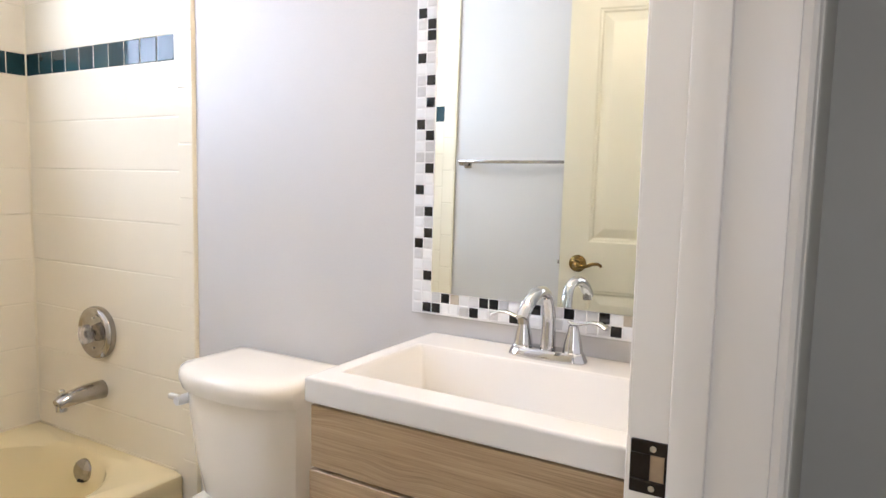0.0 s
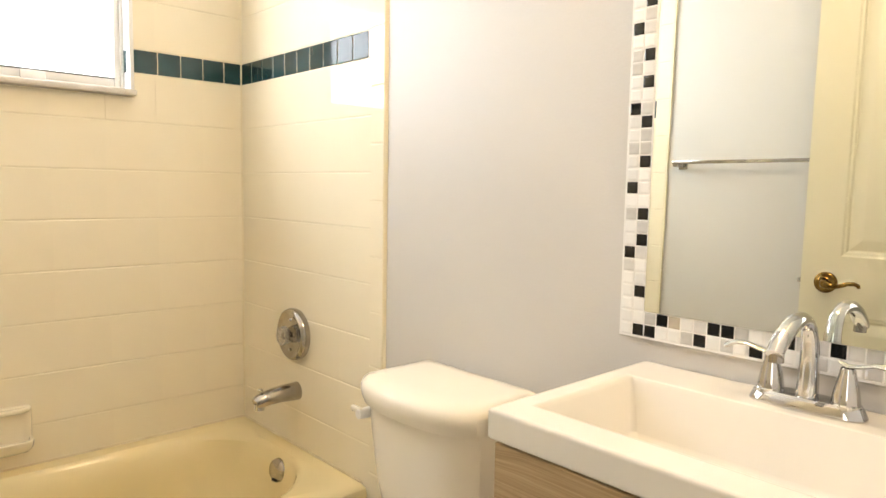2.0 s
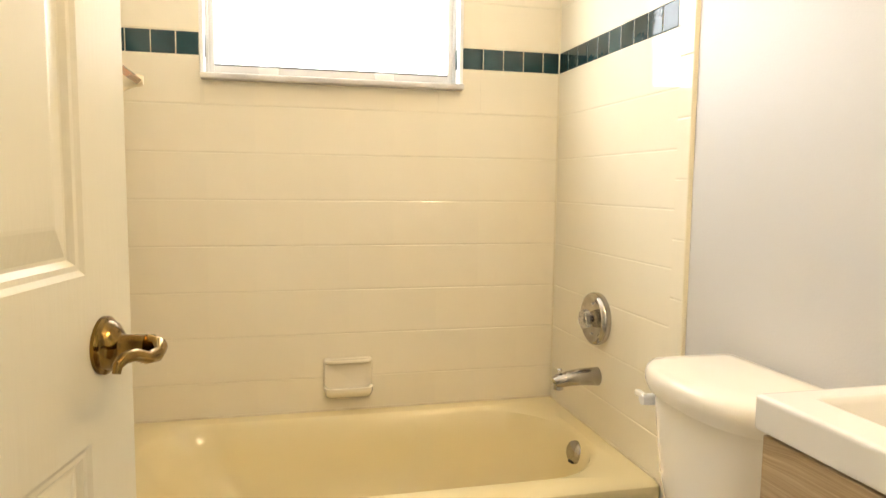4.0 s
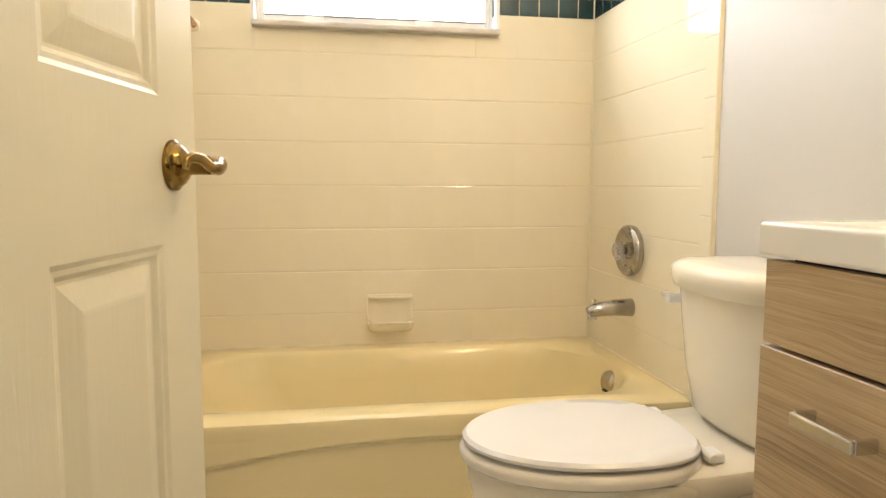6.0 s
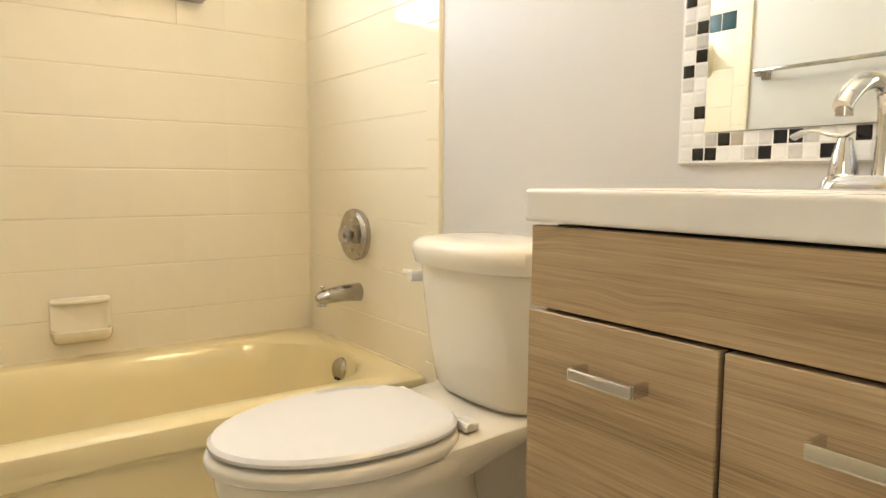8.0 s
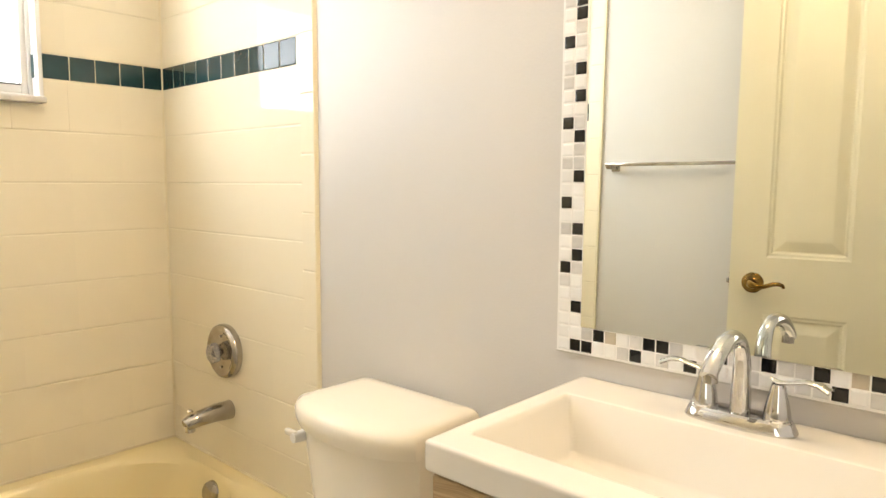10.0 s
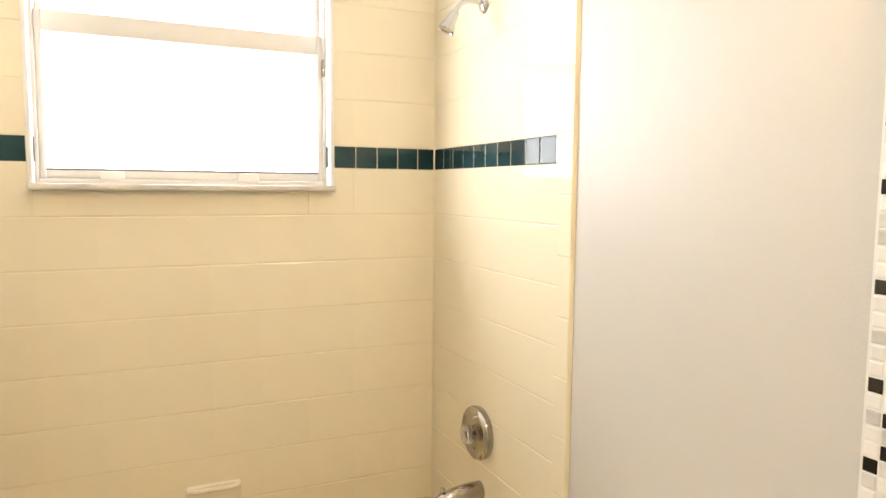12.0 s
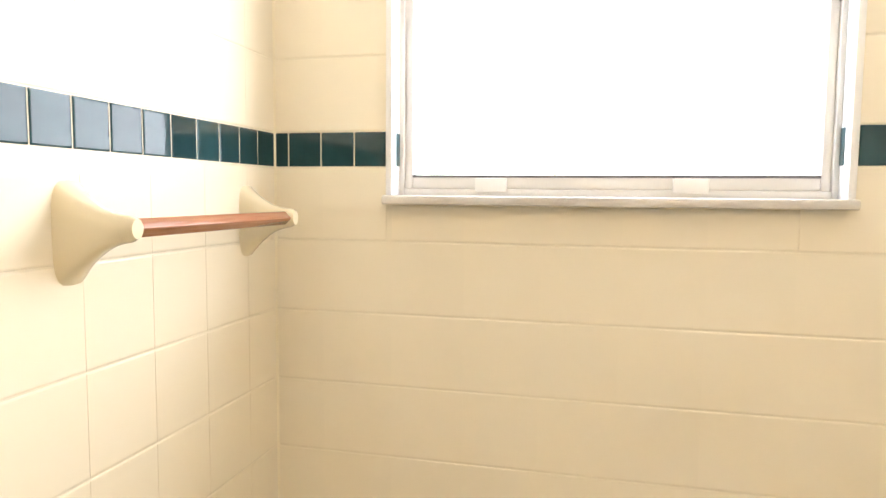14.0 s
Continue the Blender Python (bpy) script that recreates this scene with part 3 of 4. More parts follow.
for k in range(10):
    a = k / 9
    d = 0.010 + 0.050 * math.sin(a * math.pi / 2)
    w = 0.022 * (1 - math.sin(a * math.pi / 2))
    z = SZ0 + 0.044 * (1 - math.cos(a * math.pi / 2))
    rings.append([(0.002, SY0 + w, z), (d * 0.6, SY0 + w, z), (d * 0.9, SY0 + w + 0.008, z), (d, SY0 + w + 0.024, z), (d, SY1 - w - 0.024, z), (d * 0.9, SY1 - w - 0.008, z), (d * 0.6, SY1 - w, z), (0.002, SY1 - w, z)])
for inset, z in ((0.004, 0.047), (0.009, 0.046), (0.012, 0.034)):
    rings.append([(max(0.006, x - inset), y + (inset if y < (SY0 + SY1) / 2 else -inset), SZ0 + z) for x, y, _ in rings[9]])
part("tray", loft(rings), M_TILE, soap)
part("top_lip", sweep([(0.008, SY0 + 0.008, SZ1 - 0.012), (0.020, SY0 + 0.03, SZ1 - 0.012), (0.020, SY1 - 0.03, SZ1 - 0.012), (0.008, SY1 - 0.008, SZ1 - 0.012)], [0.008] * 4, 10), M_TILE, soap)

rail = thing("ceramic_towel_bar", "cream ceramic towel bar holders with a rosy wooden bar", "towel bar")


def holder(x, z, out):
    rings = []
    for k in range(15):
        a = k / 14
        y = S_TILE + 0.0016 + out * a
        s = (1 - a) ** 1.9
        hw, hu, hd = 0.016 + 0.017 * s, 0.019 + 0.052 * s, 0.019 + 0.056 * s
        zz = z + 0.006 * a
        ring = []
        for i in range(20):
            t = 2 * math.pi * i / 20
            c, q = math.cos(t), math.sin(t)
            e = 0.55 + 0.45 * a
            cx = math.copysign(abs(c) ** e, c) * hw
            cz = math.copysign(abs(q) ** e, q) * (hu if q > 0 else hd)
            ring.append((x + cx, y, zz + cz))
        rings.append(ring)
    last = [(x + (p[0] - x) * 0.72, S_TILE + out + 0.0116, z + 0.006 + (p[2] - z - 0.006) * 0.72) for p in rings[-1]]
    rings.append(last)
    return loft(rings)


for hx in (0.590, 0.120):
    part("bar_holder", holder(hx, 1.437, 0.098), M_CER, rail)
bm = box(0.133, 0.577, 0.070, 0.090, 1.433, 1.453, bevel=0.002)
bmesh.ops.rotate(bm, cent=(0, 0.080, 1.443), matrix=Matrix.Rotation(radians(45), 3, "X"), verts=bm.verts)
part("bar", bm, M_BARWOOD, rail, "square rosy wooden bar")

# ---- chrome towel bar on the painted wall ----
tb = thing("towel_bar", "square chrome towel bar on the white painted wall", "towel bar")
for x in (0.860, 1.42):
    p = part("post", box(x - 0.012, x + 0.012, S_FACE + 0.001, 0.046, 1.334, 1.358, bevel=0.002), M_DULL, tb)
    part("wall_plate", box(x - 0.019, x + 0.019, S_FACE - 0.002, S_FACE + 0.007, 1.326, 1.366, bevel=0.002), M_DULL, p)
part("bar", box(0.848, 1.432, 0.038, 0.054, 1.345, 1.359, bevel=0.002), M_DULL, tb)

# ---- toilet ----
toilet = thing("toilet", "off-white china toilet with the lid closed", "toilet")
CX = 1.245


def egg(cx, hw, yf, yb, z, n=40, sq=1.0):
    """Seat-shaped ring: long rounded front at yf, blunter back at yb."""
    yw = yb - 0.42 * (yb - yf)
    out = []
    for i in range(n):
        t = 2 * math.pi * i / n
        c, s = math.cos(t), math.sin(t)
        if s < 0:
            out.append((cx + hw * c, yw + (yw - yf) * s, z))
        else:
            e = 0.62
            out.append((cx + hw * math.copysign(abs(c) ** e, c), yw + (yb - yw) * abs(s) ** 0.8, z))
    return out


LF, LB = 0.772, 1.225
rings = [egg(CX, 0.112, 0.885, 1.40, 0.0), egg(CX, 0.114, 0.882, 1.40, 0.03), egg(CX, 0.112, 0.872, 1.38, 0.10), egg(CX, 0.124, 0.850, 1.34, 0.17),
         egg(CX, 0.149, 0.815, 1.30, 0.235), egg(CX, 0.170, 0.790, 1.28, 0.295), egg(CX, 0.180, 0.780, 1.28, 0.340), egg(CX, 0.182, 0.777, 1.28, 0.366), egg(CX, 0.176, 0.784, 1.28, 0.378)]
part("bowl", loft(rings), M_TOILET, toilet)
part("pedestal", box(CX - 0.095, CX + 0.095, 1.20, 1.46, 0.0, 0.34, bevel=0.035, seg=4), M_TOILET, toilet)
# deck under the tank, its underside rising towards the wall
rings = []
for y, hw, zt, zb in ((1.06, 0.150, 0.380, 0.250), (1.13, 0.172, 0.391, 0.262), (1.20, 0.174, 0.395, 0.285), (1.28, 0.172, 0.399, 0.315), (1.36, 0.176, 0.402, 0.340), (1.43, 0.182, 0.403, 0.354), (1.50, 0.184, 0.403, 0.358)):
    ring = []
    for k in range(13):
        a = math.pi * k / 12
        ring.append((CX - hw * math.copysign(abs(math.cos(a)) ** 0.55, math.cos(a)), y, zb + (1 - math.sin(a) ** 0.8) * (zt - zb - 0.014)))
    ring += [(CX + hw - 0.003, y, zt - 0.005), (CX + hw - 0.012, y, zt), (CX - hw + 0.012, y, zt), (CX - hw + 0.003, y, zt - 0.005)]
    rings.append(ring)
part("deck", loft(rings), M_TOILET, toilet)
part("seat", loft([egg(CX, 0.180, LF, LB, 0.379), egg(CX, 0.188, LF - 0.008, LB + 0.002, 0.385), egg(CX, 0.190, LF - 0.010, LB + 0.003, 0.396), egg(CX, 0.187, LF - 0.007, LB + 0.002, 0.404), egg(CX, 0.180, LF, LB, 0.4085)]), M_SEAT, toilet)
rings = [egg(CX, 0.176, LF + 0.005, LB, 0.4135), egg(CX, 0.183, LF - 0.003, LB + 0.002, 0.418), egg(CX, 0.183, LF - 0.003, LB + 0.002, 0.424), egg(CX, 0.176, LF + 0.004, LB - 0.004, 0.4305),
         egg(CX, 0.14, LF + 0.06, LB - 0.05, 0.4335), egg(CX, 0.05, LF + 0.17, LB - 0.15, 0.4345)]
part("lid", loft(rings), M_LID, toilet)
for s in (-1, 1):
    h = part("hinge", box(CX + s * 0.118 - 0.022, CX + s * 0.118 + 0.022, 1.212, 1.246, 0.398, 0.418, bevel=0.006, seg=3), M_PLASTIC, toilet)
    part("hinge_pin", sweep([(CX + s * 0.118 - 0.028, 1.218, 0.412), (CX + s * 0.118 + 0.028, 1.218, 0.412)], [0.008, 0.008], 12), M_PLASTIC, h)


def tank_ring(hw, yf, yb, z, bow):
    out = []
    for i in range(17):
        u = -1 + 2 * i / 16
        e = abs(u) ** 5
        out.append((CX + hw * u, yf + bow * u * u + 0.030 * e, z))
    out += [(CX + hw, yb - 0.01, z), (CX + hw - 0.01, yb, z), (CX - hw + 0.01, yb, z), (CX - hw, yb - 0.01, z)]
    return out


rings = [tank_ring(0.150, 1.325, 1.50, 0.405, 0.018), tank_ring(0.158, 1.305, 1.505, 0.425, 0.020), tank_ring(0.170, 1.288, 1.508, 0.516, 0.024), tank_ring(0.180, 1.276, 1.510, 0.628, 0.027), tank_ring(0.186, 1.270, 1.510, 0.720, 0.028)]
part("tank", loft(rings), M_TOILET, toilet)
rings = [tank_ring(0.182, 1.270, 1.511, 0.698, 0.028), tank_ring(0.188, 1.256, 1.513, 0.701, 0.030), tank_ring(0.192, 1.249, 1.514, 0.720, 0.031), tank_ring(0.192, 1.248, 1.514, 0.735, 0.031), tank_ring(0.189, 1.252, 1.512, 0.746, 0.031),
         tank_ring(0.181, 1.262, 1.507, 0.754, 0.030), tank_ring(0.166, 1.282, 1.498, 0.758, 0.027), tank_ring(0.14, 1.32, 1.47, 0.760, 0.020)]
part("tank_lid", loft(rings), M_TOILET, toilet)
lev = part("flush_lever", box(CX - 0.206, CX - 0.166, 1.284, 1.296, 0.662, 0.676, bevel=0.004, seg=3), M_TOILET, toilet, "white plastic flush lever")
part("lever_escutcheon", lathe([(0.011, -0.030), (0.013, -0.012), (0.013, 0.012)], "y", (CX - 0.170, 1.312, 0.662), 18), M_PLASTIC, lev)

# ---- vanity: cabinet, sink top, faucet ----
van = thing("vanity_cabinet", "tan oak-laminate vanity cabinet with two doors and bar handles", "vanity cabinet")
VX0, VX1, VF = 1.692, 2.268, 1.117
bm = box(VX0, VX0 + 0.016, VF, 1.525, 0.09, 0.822, bevel=0.001)
add_box(bm, VX1 - 0.016, VX1, VF, 1.525, 0.09, 0.822, bevel=0.001)
add_box(bm, VX0 + 0.016, VX1 - 0.016, 1.50, 1.525, 0.09, 0.72, bevel=0.001)
add_box(bm, VX0 + 0.016, VX1 - 0.016, VF, 1.50, 0.09, 0.106, bevel=0.001)
part("body", bm, M_WOOD, van, smooth=False)
# black sheet and strip give the gaps their shade by colour
part("gap_shade_sheet", box(VX0 + 0.017, VX1 - 0.017, VF + 0.002, VF + 0.016, 0.107, 0.824), M_DARK, van, "black sheet painted as the shade between the fronts", smooth=False)
part("gap_shade_strip", box(1.9726, 1.9774, 1.105, VF + 0.001, 0.10, 0.703), M_DARK, van, "black strip painted as the shade between the doors", smooth=False)
part("toe_kick", box(VX0 + 0.01, VX1 - 0.01, VF + 0.05, VF + 0.066, 0.0, 0.09), M_DARK, van, smooth=False)
part("drawer_front", box(1.678, 2.271, 1.099, VF - 0.001, 0.7095, 0.8225, bevel=0.0012, seg=1), M_WOOD, van, smooth=False)


def bar_handle(x0, x1, z, parent):
    y = 1.097
    h = part("handle", box(x0, x1, y - 0.034, y - 0.028, z - 0.0084, z + 0.0084, bevel=0.0026), M_NICKEL, parent, "brushed metal bar handle", smooth=False)
    for x in (x0, x1 - 0.006):
        part("handle_post", box(x, x + 0.006, y - 0.0285, y + 0.001, z - 0.0084, z + 0.0084, bevel=0.001), M_NICKEL, h, smooth=False)


d1 = part("cabinet_door", box(1.676, 1.972, 1.097, VF - 0.001, 0.095, 0.704, bevel=0.0012, seg=1), M_WOOD, van, smooth=False)
d2 = part("cabinet_door", box(1.978, 2.273, 1.097, VF - 0.001, 0.095, 0.704, bevel=0.0012, seg=1), M_WOOD, van, smooth=False)
bar_handle(1.784, 1.884, 0.640, d1)
bar_handle(2.079, 2.179, 0.640, d2)

sink = thing("sink_top", "glossy white rectangular sink top with an integrated basin", "sink")
X0, X1, Y0, Y1, ZT, ZB = 1.667, 2.277, 1.093, 1.527, 0.873, 0.828
bx0, bx1, by0, by1 = 1.704, 2.240, 1.156, 1.413
rings = [
    round_rect(X0 + 0.02, X1 - 0.02, Y0 + 0.02, Y1 - 0.004, 0.004, ZB, 4),
    round_rect(X0 + 0.002, X1 - 0.002, Y0 + 0.002, Y1, 0.004, ZB, 4),
    round_rect(X0, X1, Y0, Y1, 0.005, ZB + 0.003, 4),
    round_rect(X0, X1, Y0, Y1, 0.005, ZB + 0.006, 4),
    round_rect(X0, X1, Y0, Y1, 0.005, ZT - 0.007, 4),
    round_rect(X0, X1, Y0, Y1, 0.005, ZT - 0.0035, 4),
    round_rect(X0 + 0.0015, X1 - 0.0015, Y0 + 0.0015, Y1, 0.005, ZT - 0.0015, 4),
    round_rect(X0 + 0.0035, X1 - 0.0035, Y0 + 0.0035, Y1 - 0.003, 0.005, ZT, 4),
    round_rect(X0 + 0.007, X1 - 0.007, Y0 + 0.007, Y1 - 0.006, 0.005, ZT, 4),
    round_rect(bx0 - 0.007, bx1 + 0.007, by0 - 0.007, by1 + 0.007, 0.006, ZT, 4),
    round_rect(bx0 - 0.004, bx1 + 0.004, by0 - 0.004, by1 + 0.004, 0.006, ZT, 4),
    round_rect(bx0, bx1, by0, by1, 0.005, ZT - 0.0015, 4),
    round_rect(bx0 + 0.006, bx1 - 0.006, by0 + 0.003, by1 - 0.003, 0.006, ZT - 0.008, 4),
    round_rect(bx0 + 0.026, bx1 - 0.026, by0 + 0.018, by1 - 0.022, 0.010, ZT - 0.088, 4),
    round_rect(bx0 + 0.034, bx1 - 0.034, by0 + 0.026, by1 - 0.030, 0.014, ZT - 0.095, 4),
    round_rect(bx0 + 0.22, bx1 - 0.22, by0 + 0.105, by1 - 0.105, 0.012, ZT - 0.104, 4),
]
part("basin", loft(rings, cap0=False), M_SINK, sink)
part("drain", lathe([(0.0, 0.004), (0.018, 0.004), (0.024, 0.002), (0.027, 0.0), (0.0, 0.0)], "z", (1.972, 1.29, ZT - 0.104), 24, cap=False), M_CHROME, sink, "chrome drain")

fau = thing("faucet", "polished chrome two-handle faucet on the sink deck", "faucet")
FX, FY, FZ = 1.975, 1.463, ZT


def oval(hx, hy, z, n=40, e=0.75):
    return [(FX + math.copysign(abs(math.cos(t)) ** e, math.cos(t)) * hx, FY + math.copysign(abs(math.sin(t)) ** e, math.sin(t)) * hy, z) for t in (2 * math.pi * i / n for i in range(n))]


part("base_plate", loft([oval(0.081, 0.029, FZ), oval(0.082, 0.030, FZ + 0.003), oval(0.076, 0.025, FZ + 0.017), oval(0.073, 0.022, FZ + 0.020)]), M_CHROME, fau)
col = bezier((FX, FY, FZ + 0.012), (FX, FY + 0.004, FZ + 0.075), (FX, FY + 0.006, FZ + 0.124), (FX, FY - 0.026, FZ + 0.137), 12)
tip = bezier((FX, FY - 0.026, FZ + 0.137), (FX, FY - 0.058, FZ + 0.150), (FX, FY - 0.108, FZ + 0.132), (FX, FY - 0.134, FZ + 0.102), 12)
pts = col + tip[1:]
rad = [0.0160 - 0.0062 * min(1, i / 11) + 0.0028 * math.sin(math.pi * 0.8 * max(0, (i - 11) / 11)) for i in range(len(pts))]
part("spout", sweep(pts, rad, 20), M_CHROME, fau)
end = pts[-1]
part("aerator", lathe([(0.010, 0.010), (0.010, -0.004), (0.0075, -0.004), (0.007, 0.0)], "z", (end.x, end.y + 0.008, end.z - 0.006), 18, cap=False), M_DULL, fau)
part("lift_rod", lathe([(0.0025, 0.0), (0.0025, 0.055), (0.005, 0.058), (0.005, 0.068), (0.002, 0.071)], "z", (FX, FY + 0.026, FZ + 0.010), 12), M_CHROME, fau)
for s in (-1, 1):
    hx = FX + s * 0.0525
    h = part("handle_body", lathe([(0.0215, 0.012), (0.0215, 0.020), (0.0195, 0.022), (0.0188, 0.028), (0.0170, 0.040), (0.0138, 0.054), (0.0112, 0.064), (0.0108, 0.068), (0.009, 0.073)], "z", (hx, FY, FZ), 24), M_CHROME, fau)
    pts = [(hx - s * 0.012, FY, FZ + 0.081), (hx, FY, FZ + 0.075), (hx + s * 0.018, FY - 0.002, FZ + 0.078), (hx + s * 0.038, FY - 0.004, FZ + 0.084), (hx + s * 0.055, FY - 0.006, FZ + 0.083), (hx + s * 0.069, FY - 0.008, FZ + 0.076)]
    part("lever", sweep(pts, [0.0045, 0.0095, 0.0090, 0.0105, 0.0125, 0.0130], 14, squash=(1.0, 0.34)), M_CHROME, h)

# ---- mirror with mosaic frame ----
mir = thing("mirror", "rectangular wall mirror framed in black and white glass mosaic", "mirror")
T, TZ = 0.0245, 0.0244
MX0, MZ0 = 1.6180, 0.9195
NCOL, NROW = 27, 42
MX1, MZ1 = MX0 + NCOL * T, MZ0 + NROW * TZ
MF = 1.516


def upright(x0, x1, z0, z1, y):
    return [(x0, y, z0), (x1, y, z0), (x1, y, z1), (x0, y, z1)]


outer, inner = (MX0 - 0.003, MX1 + 0.003, MZ0 - 0.003, MZ1 + 0.003), (MX0 + 2 * T, MX1 - 2 * T, MZ0 + 2 * TZ, MZ1 - 2 * TZ)
bm = loft([upright(*outer, MF + 0.0012), upright(*inner, MF + 0.0012), upright(*inner, N_FACE + 0.002), upright(*outer, N_FACE + 0.002), upright(*outer, MF + 0.0012)], False, False)
bmesh.ops.remove_doubles(bm, verts=bm.verts, dist=0.0001)
backing = part("mosaic_backing", bm, M_MGROUT, mir, "white grout bed", smooth=False)
MIRROR_TURN, MIRROR_LEAN = -0.8, -0.7
MZC = (MZ0 + MZ1) / 2
bm = box(-(MX1 - MX0) / 2 + 2 * T + 0.001, (MX1 - MX0) / 2 - 2 * T - 0.001, -0.003, 0.003, MZ0 + 2 * TZ + 0.001 - MZC, MZ1 - 2 * TZ - 0.001 - MZC)
glass = part("mirror_glass", bm, M_MIRROR, mir, smooth=False)
glass.matrix_local = pose((MX0 + MX1) / 2, MF + 0.003, MZC, MIRROR_LEAN, 0, MIRROR_TURN)
hw_m, hh_m = (MX1 - MX0) / 2 - 2 * T, (MZ1 - MZ0) / 2 - 2 * TZ
bm = box(-hw_m - 0.0005, -hw_m + 0.0040, -0.0044, 0.003, -hh_m, hh_m)
add_box(bm, -hw_m, hw_m, -0.0036, 0.003, -hh_m - 0.0005, -hh_m + 0.0014)
rim = part("mirror_edge", bm, M_DARK, mir, "dark mirror edge", smooth=False)
rim.matrix_local = glass.matrix_local.copy()
bm = box(MX0 + 2 * T - 0.0008, MX0 + 2 * T + 0.0006, MF + 0.001, N_FACE, MZ0 + 2 * TZ, MZ1 - 2 * TZ)
part("mosaic_inner_edge", bm, M_MGROUT, mir, smooth=False)
part("mosaic_edge", box(MX0 - 0.004, MX1 + 0.004, MF + 0.002, N_FACE, MZ0 - 0.006, MZ0 - 0.003), M_STAIN, mir, smooth=False)

# ---- door ----
DW, DH, DT = 0.812, 2.03, 0.035
door = thing("door_1", "cream panelled bathroom door, standing open", "door")
ANG = 11.36
door.matrix_world = pose(2.282, 0.133, 0.008, 0, 0, 180 - ANG)   # local x: hinge to free edge; local -y: the room's side
ST, MS = 0.108, 0.124
PW = (DW - 2 * ST - MS) / 2
ZR = (0.0, 0.235, 0.836, 1.022, 1.905, DH)
bm = bmesh.new()
xs = (0.0, ST, ST + PW, ST + PW + MS, DW - ST, DW)


def quad(p):
    bm.faces.new([bm.verts.new(q) for q in p])


for yf, sg in ((-DT, -1), (0.0, 1)):
    for i in range(5):
        for j in range(5):
            x0, x1, z0, z1 = xs[i], xs[i + 1], ZR[j], ZR[j + 1]
            if i in (1, 3) and j in (1, 3):
                lev_d = [(0.0, 0.0), (0.006, 0.0035), (0.012, 0.0040), (0.018, 0.0095), (0.022, 0.0095), (0.052, 0.0015), (0.056, 0.0010)]
                prev = None
                for off, dep in lev_d:
                    y = yf - sg * dep
                    ring = [(x0 + off, y, z0 + off), (x1 - off, y, z0 + off), (x1 - off, y, z1 - off), (x0 + off, y, z1 - off)]
                    if prev:
                        for k in range(4):
                            quad((prev[k], prev[(k + 1) % 4], ring[(k + 1) % 4], ring[k]))
                    prev = ring
                quad(prev)
            else:
                quad([(x0, yf, z0), (x1, yf, z0), (x1, yf, z1), (x0, yf, z1)])
for x in (0.0, DW):
    quad([(x, -DT, 0), (x, 0, 0), (x, 0, DH), (x, -DT, DH)])
for z in (0.0, DH):
    quad([(0, -DT, z), (DW, -DT, z), (DW, 0, z), (0, 0, z)])
bmesh.ops.remove_doubles(bm, verts=bm.verts, dist=0.0003)
part("slab", bm, M_DOOR, door, smooth=False)
KX, KZ = DW - 0.072, 0.937


def lever_set(side):
    """side -1: room side, 1: the wall's side."""
    y0 = -DT if side < 0 else 0.0
    h = part("door_handle", lathe([(0.0335, 0.0), (0.0335, side * 0.004), (0.0300, side * 0.007), (0.0285, side * 0.0075), (0.026, side * 0.013), (0.018, side * 0.019), (0.014, side * 0.021), (0.0125, side * 0.026), (0.0125, side * 0.048), (0.0, side * 0.048)], "y", (KX, y0, KZ), 32, cap=False), M_BRASS, door, "antique brass lever handle")
    y = y0 + side * 0.060
    pts = [(KX + 0.004, y - side * 0.020, KZ), (KX + 0.002, y - side * 0.006, KZ), (KX - 0.006, y + side * 0.004, KZ - 0.001), (KX - 0.022, y + side * 0.008, KZ - 0.005), (KX - 0.044, y + side * 0.006, KZ - 0.003), (KX - 0.066, y + side * 0.004, KZ + 0.006), (KX - 0.084, y, KZ + 0.007), (KX - 0.094, y - side * 0.003, KZ + 0.002), (KX - 0.097, y - side * 0.003, KZ - 0.006)]
    part("lever", sweep(pts, [0.0115, 0.0125, 0.0120, 0.0085, 0.0070, 0.0068, 0.0066, 0.0062, 0.0048], 14, squash=(0.8, 1.0)), M_BRASS, h)


lever_set(-1)
lever_set(1)
la = part("latch_plate", box(DW - 0.0005, DW + 0.0015, -DT + 0.006, -0.006, KZ - 0.028, KZ + 0.028, bevel=0.0005, seg=1), M_BRASS, door)
part("latch_bolt", box(DW + 0.001, DW + 0.012, -DT / 2 - 0.006, -DT / 2 + 0.006, KZ - 0.008, KZ + 0.008, bevel=0.003), M_NICKEL, la)
for z in (0.20, 1.02, 1.82):
    part("hinge", lathe([(0.006, 0.0), (0.006, 0.09)], "z", (-0.004, -DT - 0.002, z - 0.045), 12), M_BRASS, door)

# ---- vanity light over the mirror ----
vl = thing("vanity_light", "three-globe chrome vanity light above the mirror", "wall lamp")
part("back_plate", box(1.735, 2.235, 1.508, N_FACE + 0.001, 2.065, 2.165, bevel=0.006), M_CHROME, vl)
for x in (1.825, 1.985, 2.145):
    s = part("lamp_holder", lathe([(0.024, 0.0), (0.024, -0.014), (0.026, -0.020)], "y", (x, 1.520, 2.115), 20), M_CHROME, vl)
    bm = bmesh.new()
    bmesh.ops.create_uvsphere(bm, u_segments=24, v_segments=14, radius=0.042)
    shift(bm, (x, 1.468, 2.115))
    part("globe", bm, M_GLOBE, s, "lit frosted glass globe")

# ---- tiles, piece by piece ----
G = 0.0025
meshes = {}


